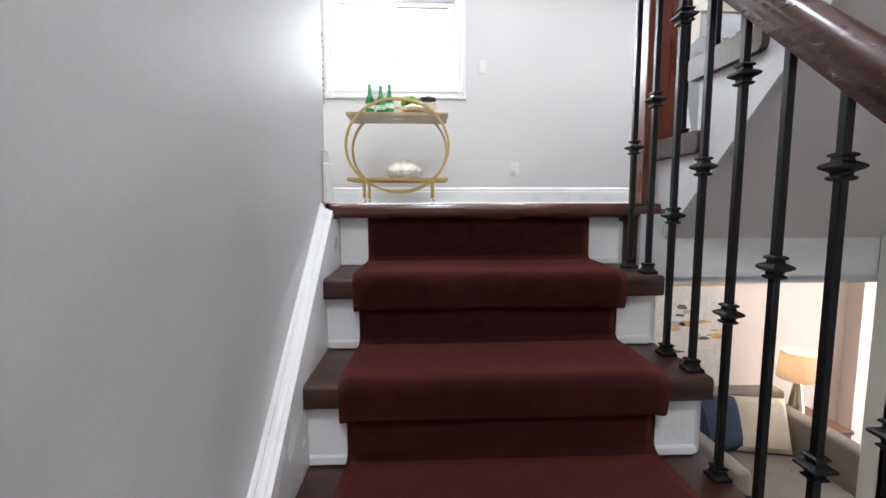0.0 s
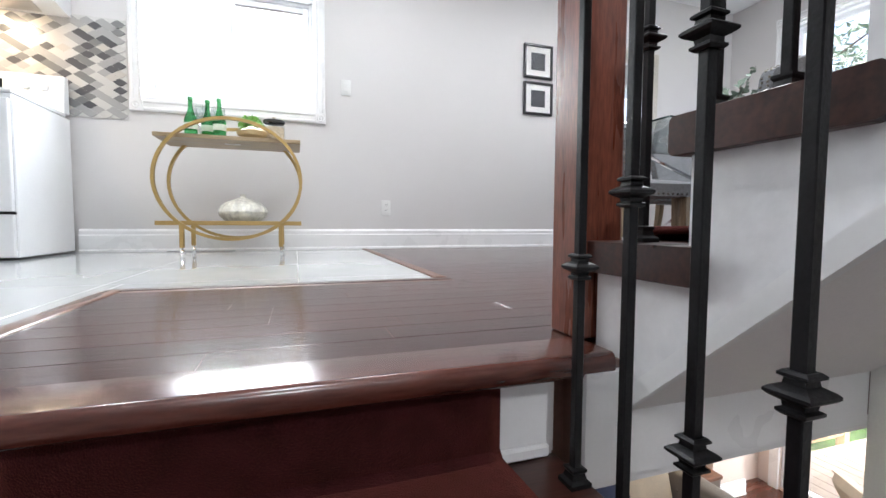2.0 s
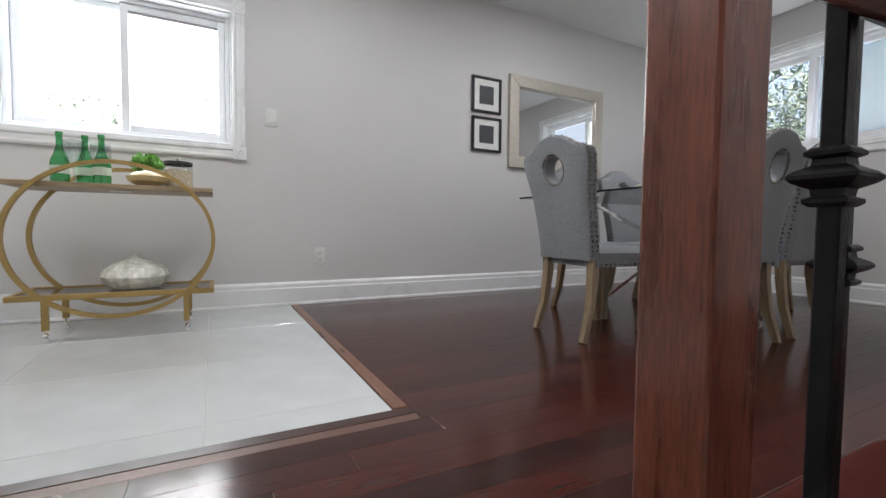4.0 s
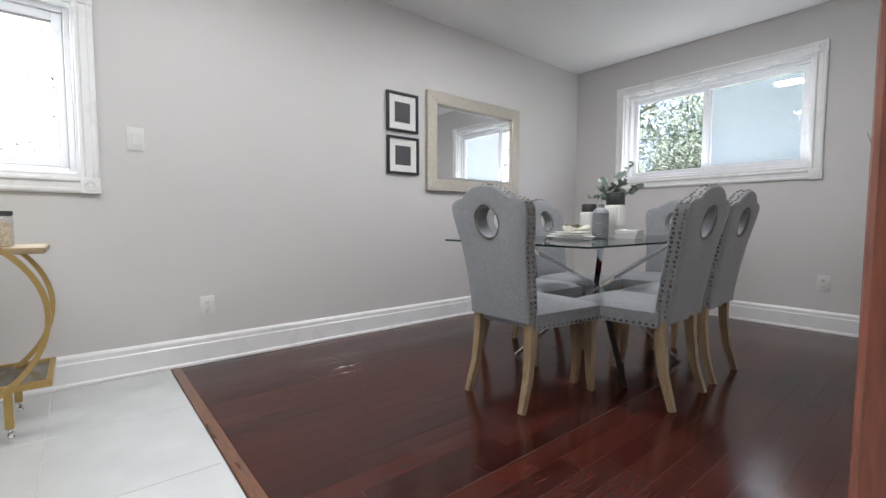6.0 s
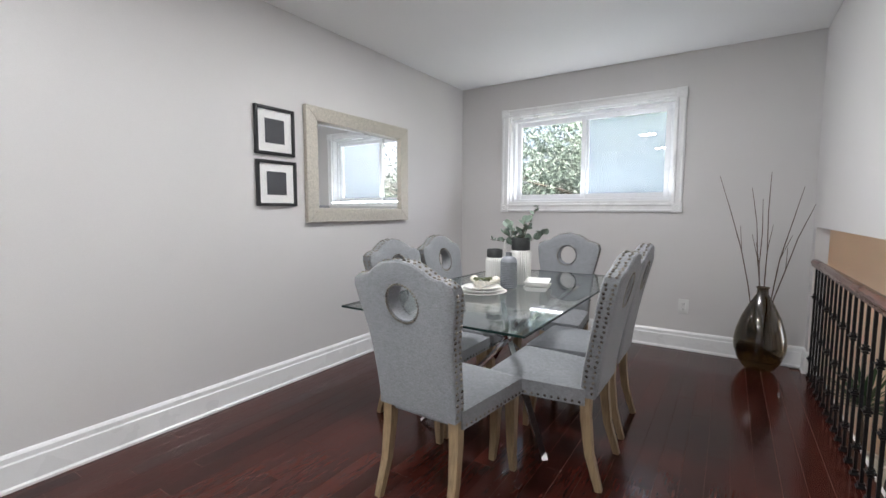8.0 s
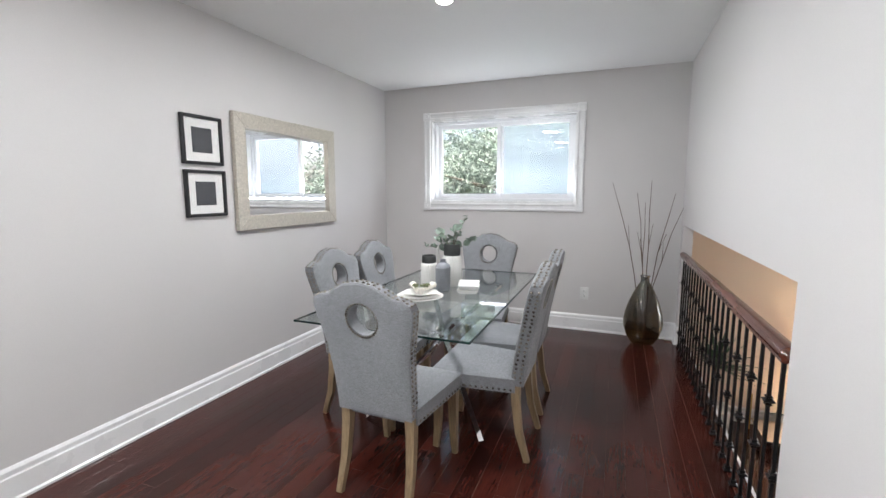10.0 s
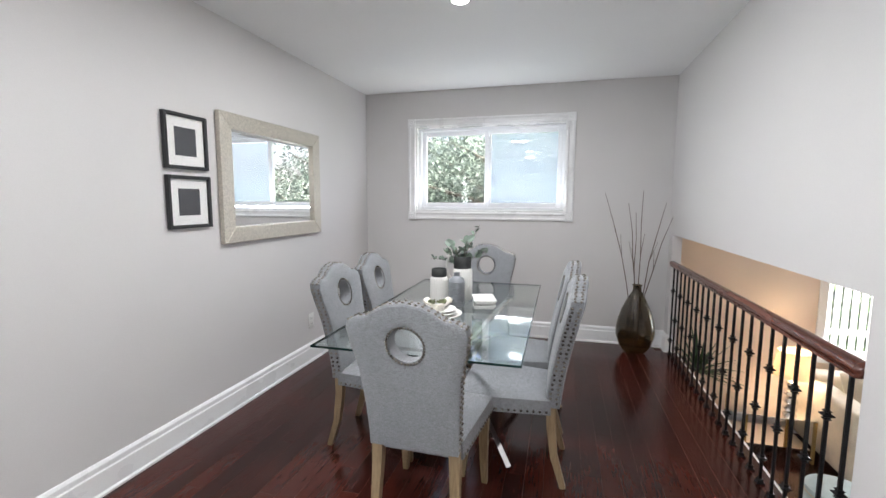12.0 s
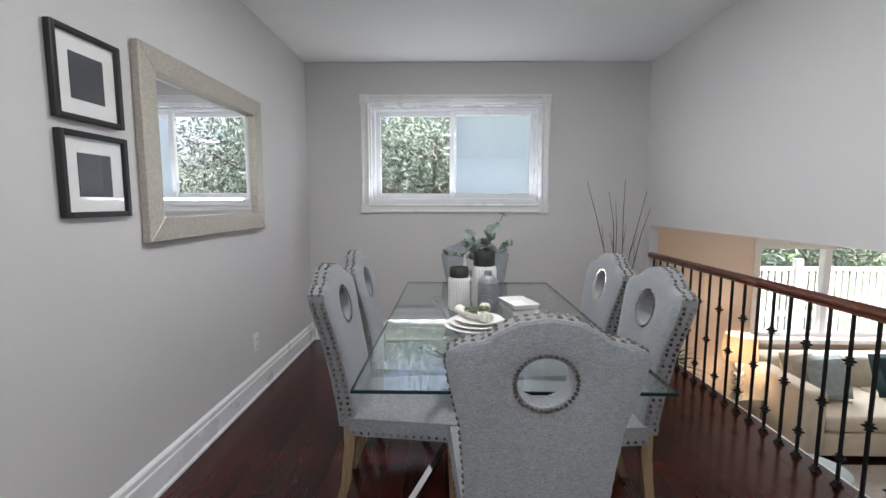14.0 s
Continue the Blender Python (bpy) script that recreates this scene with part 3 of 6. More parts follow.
# windows: x along the wall, z up, y outward; the room's wall face at y 0
def window(name, m, w, h, label, blind_shade=False, rosettes=True, screen=False, left=0.5):
    t = thing(name, m, label, "window", "", "structure")
    iw, ih = w - 2 * C, h - 2 * C
    c = C
    fl = [(0, -0.001), (0, -0.015), (0.010, -0.021), (0.020, -0.021), (0.026, -0.015), (0.052, -0.015), (0.060, -0.024), (c - 0.002, -0.024), (c, -0.012), (c, -0.001)]
    e = c + 0.001
    part("casing", prism([(a, b) for a, b in fl], "z", e, h - e), WHITE, t)
    part("casing", prism([(w - a, b) for a, b in fl], "z", e, h - e), WHITE, t)
    part("casing", prism([(b, a) for a, b in fl], "x", e, w - e), WHITE, t)
    part("casing", prism([(b, h - a) for a, b in fl], "x", e, w - e), WHITE, t)
    first = None
    for x, z in ((c / 2, c / 2), (w - c / 2, c / 2), (c / 2, h - c / 2), (w - c / 2, h - c / 2)):
        if first is None:
            bm = block(-c / 2 - 0.002, c / 2 + 0.002, -0.026, -0.001, -c / 2 - 0.002, c / 2 + 0.002, 0.002)
            if rosettes:
                rings = lathe([(0.0, 0.005), (0.008, 0.005), (0.011, 0.0), (0.015, 0.0), (0.019, 0.005), (0.024, 0.005), (0.028, 0.0)], 24)
                bmesh.ops.rotate(rings, verts=rings.verts, cent=(0, 0, 0), matrix=Matrix.Rotation(radians(90), 3, "X"))
                bmesh.ops.translate(rings, verts=rings.verts, vec=(0, -0.026, 0))
                me = bpy.data.meshes.new("ring")
                rings.to_mesh(me)
                rings.free()
                bm.from_mesh(me)
            first = part("rosette", bm, WHITE, t, "", True, pose(x, 0, z))
        else:
            again(first, t, pose(x, 0, z))
    part("jamb", boxes((c, c + 0.012, 0, 0.2, c, h - c), (w - c - 0.012, w - c, 0, 0.2, c, h - c), (c + 0.012, w - c - 0.012, 0, 0.2, c, c + 0.012), (c + 0.012, w - c - 0.012, 0, 0.2, h - c - 0.012, h - c)), WHITE, t)
    part("window_sill", block(c + 0.0125, w - c - 0.0125, 0.001, 0.0615, c + 0.0122, c + 0.026, 0.003), WHITE, t)
    x0, x1, z0, z1 = c + 0.0125, w - c - 0.0125, c + 0.027, h - c - 0.0125
    f = 0.026
    part("window_frame", boxes((x0, x0 + f, 0.062, 0.16, z0, z1), (x1 - f, x1, 0.062, 0.16, z0, z1), (x0 + f, x1 - f, 0.062, 0.16, z0, z0 + f), (x0 + f, x1 - f, 0.062, 0.16, z1 - f, z1), bevel=0.003), VINYL, t)
    mid = x0 + (x1 - x0) * left
    for k, (a, b, y) in enumerate(((x0 + f, mid + 0.03, 0.118), (mid - 0.03, x1 - f, 0.078))):
        g = 0.042
        za, zb = z0 + f + 0.0005, z1 - f - 0.0005
        sash = part("sash", boxes((a, a + g, y, y + 0.035, za, zb), (b - g, b, y, y + 0.035, za, zb), (a + g, b - g, y, y + 0.035, za, za + g), (a + g, b - g, y, y + 0.035, zb - g, zb), bevel=0.004), VINYL, t)
        p = part("pane", block(a + g, b - g, y + 0.014, y + 0.020, za + g, zb - g), PANE, sash)
        p.visible_shadow = False
        # a dark bar stands in for the shadow of a rolled blind
        if blind_shade and k:
            part("rolled_blind", block(a + g, b - g, y - 0.004, y + 0.012, zb - g - 0.016, zb - g - 0.002, 0.003), material("dark_blind_edge", (0.25, 0.24, 0.24), 0.7), sash)
        if screen and k:
            sc = part("insect_screen", block(a + g, b - g, y + 0.052, y + 0.0525, za + g, zb - g), SCREEN, t, "pale hazy insect screen")
            sc.visible_shadow = False
    return t


window("window_1", pose(KW[0], YN, KW[2]), KW[1] - KW[0], KW[3] - KW[2], "white sliding window with fluted casing and corner rosettes", True, left=0.5)
window("window_2", pose(XE, EW[1], EW[2], 0, 0, -90), EW[1] - EW[0], EW[3] - EW[2], "white sliding dining window with one pane screened", False, True, True, 0.49)
lw = thing("window_3", pose(LX, 0, 0), "wide white living room window over the sofa", "window", "", "structure")
part("casing", boxes((-0.022, -0.001, LW[0] - 0.07, LW[0], LW[2], LW[3]), (-0.022, -0.001, LW[1], LW[1] + 0.07, LW[2], LW[3]), (-0.022, -0.001, LW[0] - 0.07, LW[1] + 0.07, LW[3] + 0.001, LW[3] + 0.07), bevel=0.003), WHITE, lw)
part("window_sill", block(-0.06, 0.05, LW[0] - 0.09, LW[1] + 0.09, LW[2] - 0.05, LW[2] - 0.001, 0.004), WHITE, lw)
part("window_frame", boxes((0.06, 0.14, LW[0], LW[0] + 0.05, LW[2], LW[3]), (0.06, 0.14, LW[1] - 0.05, LW[1], LW[2], LW[3]), (0.06, 0.14, LW[0] + 0.05, LW[1] - 0.05, LW[2], LW[2] + 0.05), (0.06, 0.14, LW[0] + 0.05, LW[1] - 0.05, LW[3] - 0.05, LW[3]), (0.06, 0.14, -2.56, -2.48, LW[2] + 0.05, LW[3] - 0.05), bevel=0.004), VINYL, lw)
for a, b in ((-2.48, LW[1] - 0.05), (LW[0] + 0.05, -2.56)):
    p = part("pane", block(0.09, 0.096, a, b, LW[2] + 0.05, LW[3] - 0.05), PANE, lw)
    p.visible_shadow = False

# ---- stairs ----


def tread_bm(x0, x1, front, back, top, thick=0.05, nose=0.012, back_nose=0.0):
    bm = block(x0, x1, min(front, back), max(front, back), top - thick, top)
    long = [e for e in bm.edges if abs(e.verts[0].co.x - e.verts[1].co.x) > 0.1 and all(abs(v.co.y - front) < 1e-5 for v in e.verts)]
    bmesh.ops.bevel(bm, geom=long, offset=nose, segments=4, profile=0.5, affect="EDGES")
    if back_nose:
        rear = [e for e in bm.edges if abs(e.verts[0].co.x - e.verts[1].co.x) > 0.1 and all(abs(v.co.y - back) < 1e-5 for v in e.verts)]
        bmesh.ops.bevel(bm, geom=rear, offset=back_nose, segments=4, profile=0.5, affect="EDGES")
    ends = [e for e in bm.edges if abs(e.verts[0].co.x - e.verts[1].co.x) < 1e-5 and e.calc_length() > 0.02]
    bmesh.ops.bevel(bm, geom=ends, offset=0.004, segments=2, profile=0.5, affect="EDGES")
    return bm


low = thing("staircase", pose(0, 0, 0), "dark wooden stairs with white risers climbing to the landing", "staircase")
for k in range(STEPS):
    if k:
        part("tread", tread_bm(XT, 1.265, -RUN * k, -RUN * (k - 1) + 0.03, -RISE * k), TREAD, low, "", True)
    y = -RUN * k + 0.030
    part("riser", boxes((XT, 1.249, y, y + 0.015, -RISE * (k + 1), -RISE * k - (0.0505 if k else 0.0405))), WHITE, low)
    part("riser_bead", block(XT, 1.249, y - 0.012, y - 0.0005, -RISE * (k + 1) + 0.0005, -RISE * (k + 1) + 0.022, 0.004), WHITE, low)
    # end panel under each tread
    part("end_panel", boxes((1.2495, 1.259, y + 0.0, y + RUN - 0.001, -RISE * (k + 1), -RISE * k - 0.051), (1.259, 1.265, y + 0.006, y + 0.030, -RISE * (k + 1) + 0.001, -RISE * k - 0.053), (1.259, 1.265, y + 0.031, y + RUN - 0.004, -RISE * (k + 1) + 0.001, -RISE * (k + 1) + 0.022)), WHITE, low)
nb = tread_bm(XL + 0.010, 1.348, -0.012, 0.092, 0.0, 0.04, 0.014)
part("landing_nosing", nb, NOSING, low, "polished cherry nosing board", True)

# carpet runner over the lower flight
def runner(name, steps, xa, xb, go, rise, label, start=0, t=0.016, y0=0.0, z0=0.0):
    """go: the run of a step along y with its sign; the runner is built from the top step downwards (rise > 0 falls)."""
    line = []
    sg = 1 if go < 0 else -1
    for k in range(start, steps):
        zt = z0 - rise * k
        yf, yr = y0 + go * k, y0 + go * k + sg * 0.030
        if k > start:
            for a in range(5):
                q = a / 4 * math.pi / 2
                line.append((yf + sg * 0.012 - sg * (0.012 + t) * math.sin(q), zt - 0.012 + (0.012 + t) * math.cos(q), 1))
            for a in range(4):
                q = a / 3 * math.pi / 2
                line.append((yf - sg * t * math.cos(q) + sg * 0.006, zt - 0.052 - (t + 0.006) * math.sin(q), 1))
        else:
            line.append((yr - sg * t, zt - 0.041, 0))
        line.append((yr - sg * t, zt - 0.075, 0))
        line.append((yr - sg * t, zt - rise + t + 0.012, 0))
        line.append((yr - sg * (t + 0.012), zt - rise + t + 0.001, 0))
    bm = bmesh.new()
    rows = []
    n = 26
    for (y, z, wide), nxt in zip(line, line[1:] + line[-1:]):
        row = []
        for i in range(n + 1):
            u = i / n
            e = 0.010 if wide else 0.0
            x = (xa - e) + (xb - xa + 2 * e) * u
            wob = 0.0016 * noise.noise((x * 14, y * 14, z * 14))
            fall = 0.010 if i in (0, n) else (0.002 if i in (1, n - 1) else 0.0)
            row.append(bm.verts.new((x, y + wob + sg * fall * (0.7 if not wide else 0.4), z + wob - fall * (0.6 if wide else 0.0))))
        rows.append(row)
    for a, b in zip(rows, rows[1:]):
        for i in range(n):
            bm.faces.new((a[i], a[i + 1], b[i + 1], b[i]))
    bmesh.ops.recalc_face_normals(bm, faces=bm.faces)
    r = link_mesh(name, bm, CARPET, True)
    sol = r.modifiers.new("pile", "SOLIDIFY")
    sol.thickness, sol.offset = 0.010, -1 if go < 0 else -1
    return tagged(r, label, "carpet runner")


runner("stair_runner", STEPS, 0.538, 1.160, -RUN, RISE, "deep maroon carpet runner laid down the dark stairs")

# upper flight, rising the other way
up = thing("staircase", pose(0, 0, 0), "dark treads and white stringer of the upper flight", "staircase")
UPS = 15
for k in range(1, UPS + 1):
    yf = 0.088 - UPN * (k - 1)
    part("tread", tread_bm(XU - 0.016, XM - 0.002, yf, -0.153 - UPN * (k - 1), UPR * k, 0.055, 0.012, 0.016), TREAD, up, "", True)
    part("riser", boxes((XU + 0.012, XM - 0.003, yf - 0.040, yf - 0.026, UPR * (k - 1) + 0.0005, UPR * k - 0.0555)), WHITE, up)
outline = []
for k in range(1, UPS + 1):
    yf = 0.088 - UPN * (k - 1) - 0.026
    outline += [(yf, UPR * (k - 1) - (0.0 if k > 1 else 0.16)), (yf, UPR * k - 0.056)]
yl = 0.060 - UPN * UPS
outline += [(yl, UPR * UPS - 0.056), (yl, under(yl)), (-0.0165, under(-0.0165)), (0.0, -0.16)]
outline[0] = (0.062, -0.16)
part("stringer", prism(outline, "x", XU, XU + 0.010), STRING, up)
part("stringer_trim", prism([(-0.017, under(-0.017) - 0.002), (-0.017, under(-0.017) + 0.034), (yl, under(yl) + 0.034), (yl, under(yl) - 0.002)], "x", XU - 0.012, XU - 0.0005), WHITE, up)
runner("stair_runner", 8, 1.476, 1.865, UPN, UPR, "deep maroon carpet runner on the upper flight", 0, 0.016, 0.088 - UPN * 7, UPR * 8)

# newel post and railings
nw = thing("newel_post", pose(1.379, 0.114, 0), "square cherry wood newel post at the stair head", "post")
part("post", block(-0.045, 0.045, -0.043, 0.043, 0.0005, 1.30, 0.004, 2), NEWEL, nw)
part("cap", block(-0.06, 0.06, -0.058, 0.058, 1.3005, 1.335, 0.008, 2), NEWEL, nw)

KNUCKLE = [(0.0075, -0.030), (0.0125, -0.030), (0.0165, -0.026), (0.0165, -0.022), (0.0115, -0.019), (0.0125, -0.012), (0.022, -0.006), (0.0255, -0.002), (0.0255, 0.002), (0.022, 0.006), (0.0125, 0.012), (0.0115, 0.019), (0.0165, 0.022), (0.0165, 0.026), (0.0125, 0.030), (0.0075, 0.030)]
KNUCKLE = [(max(0.0102, r * 1.02), z * 0.62) for r, z in KNUCKLE]
SHOE = [(0.0, 0.0005), (0.024, 0.0005), (0.024, 0.008), (0.017, 0.013), (0.014, 0.022), (0.017, 0.026), (0.017, 0.030), (0.008, 0.032)]
KME = lathe(KNUCKLE, 4, turn=math.pi / 4)
SME = lathe([(r * 1.0, z * 0.85) for r, z in SHOE], 4, turn=math.pi / 4)
kmesh, smesh = bpy.data.meshes.new("knuckle"), bpy.data.meshes.new("shoe")
KME.to_mesh(kmesh)
SME.to_mesh(smesh)
kmesh.materials.append(IRON)
smesh.materials.append(IRON)
BARS = {}


def baluster(parent, x, y, z, length, knuckles, turn=0):
    key = round(length, 3)
    if key not in BARS:
        me = bpy.data.meshes.new("baluster")
        bm = block(-0.0063, 0.0063, -0.0063, 0.0063, 0.001, length, 0.0012)
        bm.to_mesh(me)
        bm.free()
        me.materials.append(IRON)
        BARS[key] = me
    b = new("baluster", BARS[key])
    b.parent = parent
    b.matrix_basis = pose(x, y, z, 0, 0, turn)
    for k in knuckles:
        o = new("knuckle", kmesh)
        o.parent = b
        o.matrix_basis = pose(0, 0, k)
    o = new("shoe", smesh)
    o.parent = b
    return b


def rail_bar(points, bm=None, w=0.034, h=0.030, tip=False):
    """A moulded handrail along the points."""
    bm = bm or bmesh.new()
    shape = [(math.cos(radians(q)), 0.1 + 0.95 * math.sin(radians(q))) for q in range(-30, 211, 15)]
    shape += [(-0.78, -0.55), (-0.82, -0.92), (-0.6, -1.02), (0.6, -1.02), (0.82, -0.92), (0.78, -0.55)]
    pts = [Vector(p) for p in points]
    rings = []
    for i, p in enumerate(pts):
        d = (pts[min(i + 1, len(pts) - 1)] - pts[max(i - 1, 0)]).normalized()
        side = d.cross(Vector((0, 0, 1))).normalized()
        upv = side.cross(d).normalized()
        k = {0: 0.5, len(pts) - 1: 0.45, len(pts) - 2: 0.8}.get(i, 1)
        if tip and i > len(pts) - 7:
            k = (0.12, 0.45, 0.68, 0.84, 0.94, 0.99)[len(pts) - 1 - i]
        rings.append([bm.verts.new(p + side * a * w * k + upv * b * h * k) for a, b in shape])
    n = len(shape)
    for a, b in zip(rings, rings[1:]):
        for k in range(n):
            bm.faces.new((a[k], a[(k + 1) % n], b[(k + 1) % n], b[k]))
    bm.faces.new(rings[0][::-1])
    bm.faces.new(rings[-1])
    bmesh.ops.recalc_face_normals(bm, faces=bm.faces)
    return bm


# railing of the lower flight
XR = 1.244
lr = thing("stair_railing", pose(0, 0, 0), "black iron balusters under a cherry handrail on the lower stairs", "railing")


def rail_z(y):
    return 0.757 + s * y


path = [(XR, -2.4, rail_z(-2.4)), (XR, -2.38, rail_z(-2.38)), (XR, -0.10, rail_z(-0.10)), (XR, -0.04, rail_z(-0.04)), (XR, 0.01, rail_z(0.01) + 0.002), (XR - 0.002, 0.04, 0.806), (XR - 0.004, 0.062, 0.824), (XR - 0.007, 0.080, 0.835), (XR - 0.009, 0.093, 0.840), (XR - 0.011, 0.104, 0.842), (XR - 0.012, 0.113, 0.842), (XR - 0.013, 0.120, 0.842), (XR - 0.014, 0.124, 0.842)]
part("handrail", rail_bar(path, None, 0.031, 0.029, True), wood("handrail_wood_along", (0.032, 0.009, 0.006), (0.066, 0.018, 0.011), 0.26, 0.05, "y"), lr, "", True)
for n in range(24):
    y = -0.055 - RUN / 2 * n
    z = -RISE * (n // 2 + 1)
    baluster(lr, XR, y, z, rail_z(y) - 0.028 - z, (0.417,) if n % 2 else (0.318, 0.738))
# railing of the upper flight
XUR = 1.404
ur = thing("stair_railing", pose(0, 0, 0), "black iron balusters standing on the upper treads", "railing")
us = UPR / UPN
part("handrail", rail_bar([(XUR, 0.09, 0.93), (XUR, 0.07, 0.945), (XUR, -2.4, 0.945 + us * 2.47), (XUR, -2.42, 0.945 + us * 2.49)], None, 0.034, 0.03), RAIL, ur, "", True)
for n in range(25):
    y = -0.002 if n == 0 else -0.124 - UPN / 2 * (n - 1)
    k = 1 if n == 0 else 2 + (n - 1) // 2
    baluster(ur, XUR, y, UPR * k, 0.945 + us * (0.07 - y) - 0.028 - UPR * k, (0.40,) if n % 2 else (0.325, 0.71))

# railing along the dining room's opening
dr = thing("railing", pose(0, -0.004, 0), "black iron railing with a cherry handrail above the living room", "railing")
part("handrail", rail_bar([(2.607, 0, 0.80), (2.62, 0, 0.80), (5.125, 0, 0.80), (5.138, 0, 0.80)], None, 0.034, 0.028), RAIL, dr, "", True)
for k in range(22):
    baluster(dr, 5.059 - 0.1135 * k, 0, 0.0, 0.775, (0.568, 0.13) if k % 2 == 0 else (0.335,))

# ---- dining things ----


def dining_chair():
    """Faces +y; origin on the floor under the seat."""
    ch = thing("dining_chair", pose(0, 0, 0), "grey linen dining chair with a nailhead ring in its back", "chair", "chairs round the glass table")

    def lean(z):
        return -0.195 - 0.11 * max(0.0, (z - 0.42) / 0.56) ** 1.25

    # outline of the back, from the bottom left, anticlockwise seen from the front: x, z
    ctrl = [(-0.178, 0.388), (0.178, 0.388), (0.185, 0.55), (0.196, 0.70), (0.222, 0.82), (0.230, 0.875), (0.222, 0.905), (0.19, 0.922), (0.145, 0.930), (0.115, 0.951), (0.07, 0.975), (0.0, 0.986), (-0.07, 0.975), (-0.115, 0.951), (-0.145, 0.930), (-0.19, 0.922), (-0.222, 0.905), (-0.230, 0.875), (-0.222, 0.82), (-0.196, 0.70), (-0.185, 0.55)]
    out = []
    for a, b in zip(ctrl, ctrl[1:] + ctrl[:1]):
        d = math.hypot(b[0] - a[0], b[1] - a[1])
        m = max(1, round(d / 0.022))
        out += [(a[0] + (b[0] - a[0]) * i / m, a[1] + (b[1] - a[1]) * i / m) for i in range(m)]
    cx, cz, cr = 0.0, 0.824, 0.065
    n = len(out)
    bm = bmesh.new()
    T = 0.036
    sheets = []
    for side in (1, -1):
        loops = []
        for q, th in ((0.0, 0.86), (0.06, 1.0), (0.35, 1.06), (0.7, 1.05), (0.93, 0.98), (1.0, 0.80)):
            row = []
            for x, z in out:
                a = math.atan2(z - cz, x - cx)
                rx, rz = cx + cr * math.cos(a), cz + cr * math.sin(a)
                px, pz = rx + (x - rx) * q, rz + (z - rz) * q
                row.append(bm.verts.new((px, lean(pz) + side * T * th, pz)))
            loops.append(row)
        sheets.append(loops)
        for a, b in zip(loops, loops[1:]):
            for k in range(n):
                f = (a[k], a[(k + 1) % n], b[(k + 1) % n], b[k])
                bm.faces.new(f if side < 0 else f[::-1])
    for j in (0, -1):
        a, b = sheets[0][j], sheets[1][j]
        for k in range(n):
            f = (a[k], a[(k + 1) % n], b[(k + 1) % n], b[k])
            bm.faces.new(f if j == 0 else f[::-1])
    bmesh.ops.recalc_face_normals(bm, faces=bm.faces)
    part("backrest", bm, LINEN, ch, "", True)

    def nail(bm, p, nrm, r=0.0062):
        nrm = Vector(nrm).normalized()
        a = nrm.orthogonal().normalized()
        b = nrm.cross(a)
        rim = [bm.verts.new(Vector(p) + r * (math.cos(k * math.pi / 3) * a + math.sin(k * math.pi / 3) * b)) for k in range(6)]
        mid = [bm.verts.new(Vector(p) + 0.62 * r * (math.cos(k * math.pi / 3) * a + math.sin(k * math.pi / 3) * b) + nrm * r * 0.62) for k in range(6)]
        top = bm.verts.new(Vector(p) + nrm * r * 0.85)
        for k in range(6):
            m = (k + 1) % 6
            bm.faces.new((rim[k], rim[m], mid[m], mid[k]))
            bm.faces.new((mid[k], mid[m], top))

    ring = bmesh.new()
    for side in (1, -1):
        for k in range(38):
            a = 2 * math.pi * k / 38
            x, z = cx + (cr + 0.008) * math.cos(a), cz + (cr + 0.008) * math.sin(a)
            nail(ring, (x, lean(z) + side * T * 1.0, z), (0, side, 0), 0.0056)
    tagged(part("nailhead_ring", ring, NAIL, ch, "antique metal nailheads", True), kind="stuff")
    edge = bmesh.new()
    i = 0
    for k, (x, z) in enumerate(out):
        if z < 0.40:
            continue
        a, b = out[k - 1], out[(k + 1) % n]
        nx, nz = (b[1] - a[1]), -(b[0] - a[0])
        L = math.hypot(nx, nz)
        nx, nz = nx / L, nz / L
        for side in (1, -1):
            off = 0.013 if i % 2 else 0.017
            nail(edge, (x + nx * 0.001, lean(z) + side * off, z + nz * 0.001), (nx, 0, nz), 0.0070)
        i += 1
    tagged(part("nailhead_trim", edge, NAIL, ch, "double row of metal nailheads", True), kind="stuff")

    # seat: upholstered pad, wider in front, domed
    bm = bmesh.new()
    m = 14
    grid = {}
    for s_ in (0, 1):
        for i in range(m + 1):
            for j in range(m + 1):
                u, v = 2 * i / m - 1, j / m
                w = 0.190 + 0.045 * v
                y = -0.185 + 0.435 * v
                ed = 1 - max(abs(u), abs(2 * v - 1)) ** 8
                z = 0.357 if not s_ else 0.424 + 0.020 * ed + 0.016 * (1 - u * u) * (1 - (2 * v - 1) ** 2)
                sh = 1.0 if not s_ else 0.975 + 0.02 * ed
                grid[s_, i, j] = bm.verts.new((u * w * sh, y, z))
    for s_ in (0, 1):
        for i in range(m):
            for j in range(m):
                q = [grid[s_, i, j], grid[s_, i + 1, j], grid[s_, i + 1, j + 1], grid[s_, i, j + 1]]
                bm.faces.new(q if s_ else q[::-1])
    for i in range(m):
        for (a, b) in (((i, 0), (i + 1, 0)), ((i + 1, m), (i, m))):
            bm.faces.new((grid[0, a[0], a[1]], grid[0, b[0], b[1]], grid[1, b[0], b[1]], grid[1, a[0], a[1]]))
        for (a, b) in (((0, i + 1), (0, i)), ((m, i), (m, i + 1))):
            bm.faces.new((grid[0, a[0], a[1]], grid[0, b[0], b[1]], grid[1, b[0], b[1]], grid[1, a[0], a[1]]))
    bmesh.ops.recalc_face_normals(bm, faces=bm.faces)
    part("seat", bm, LINEN, ch, "", True)
    sn = bmesh.new()
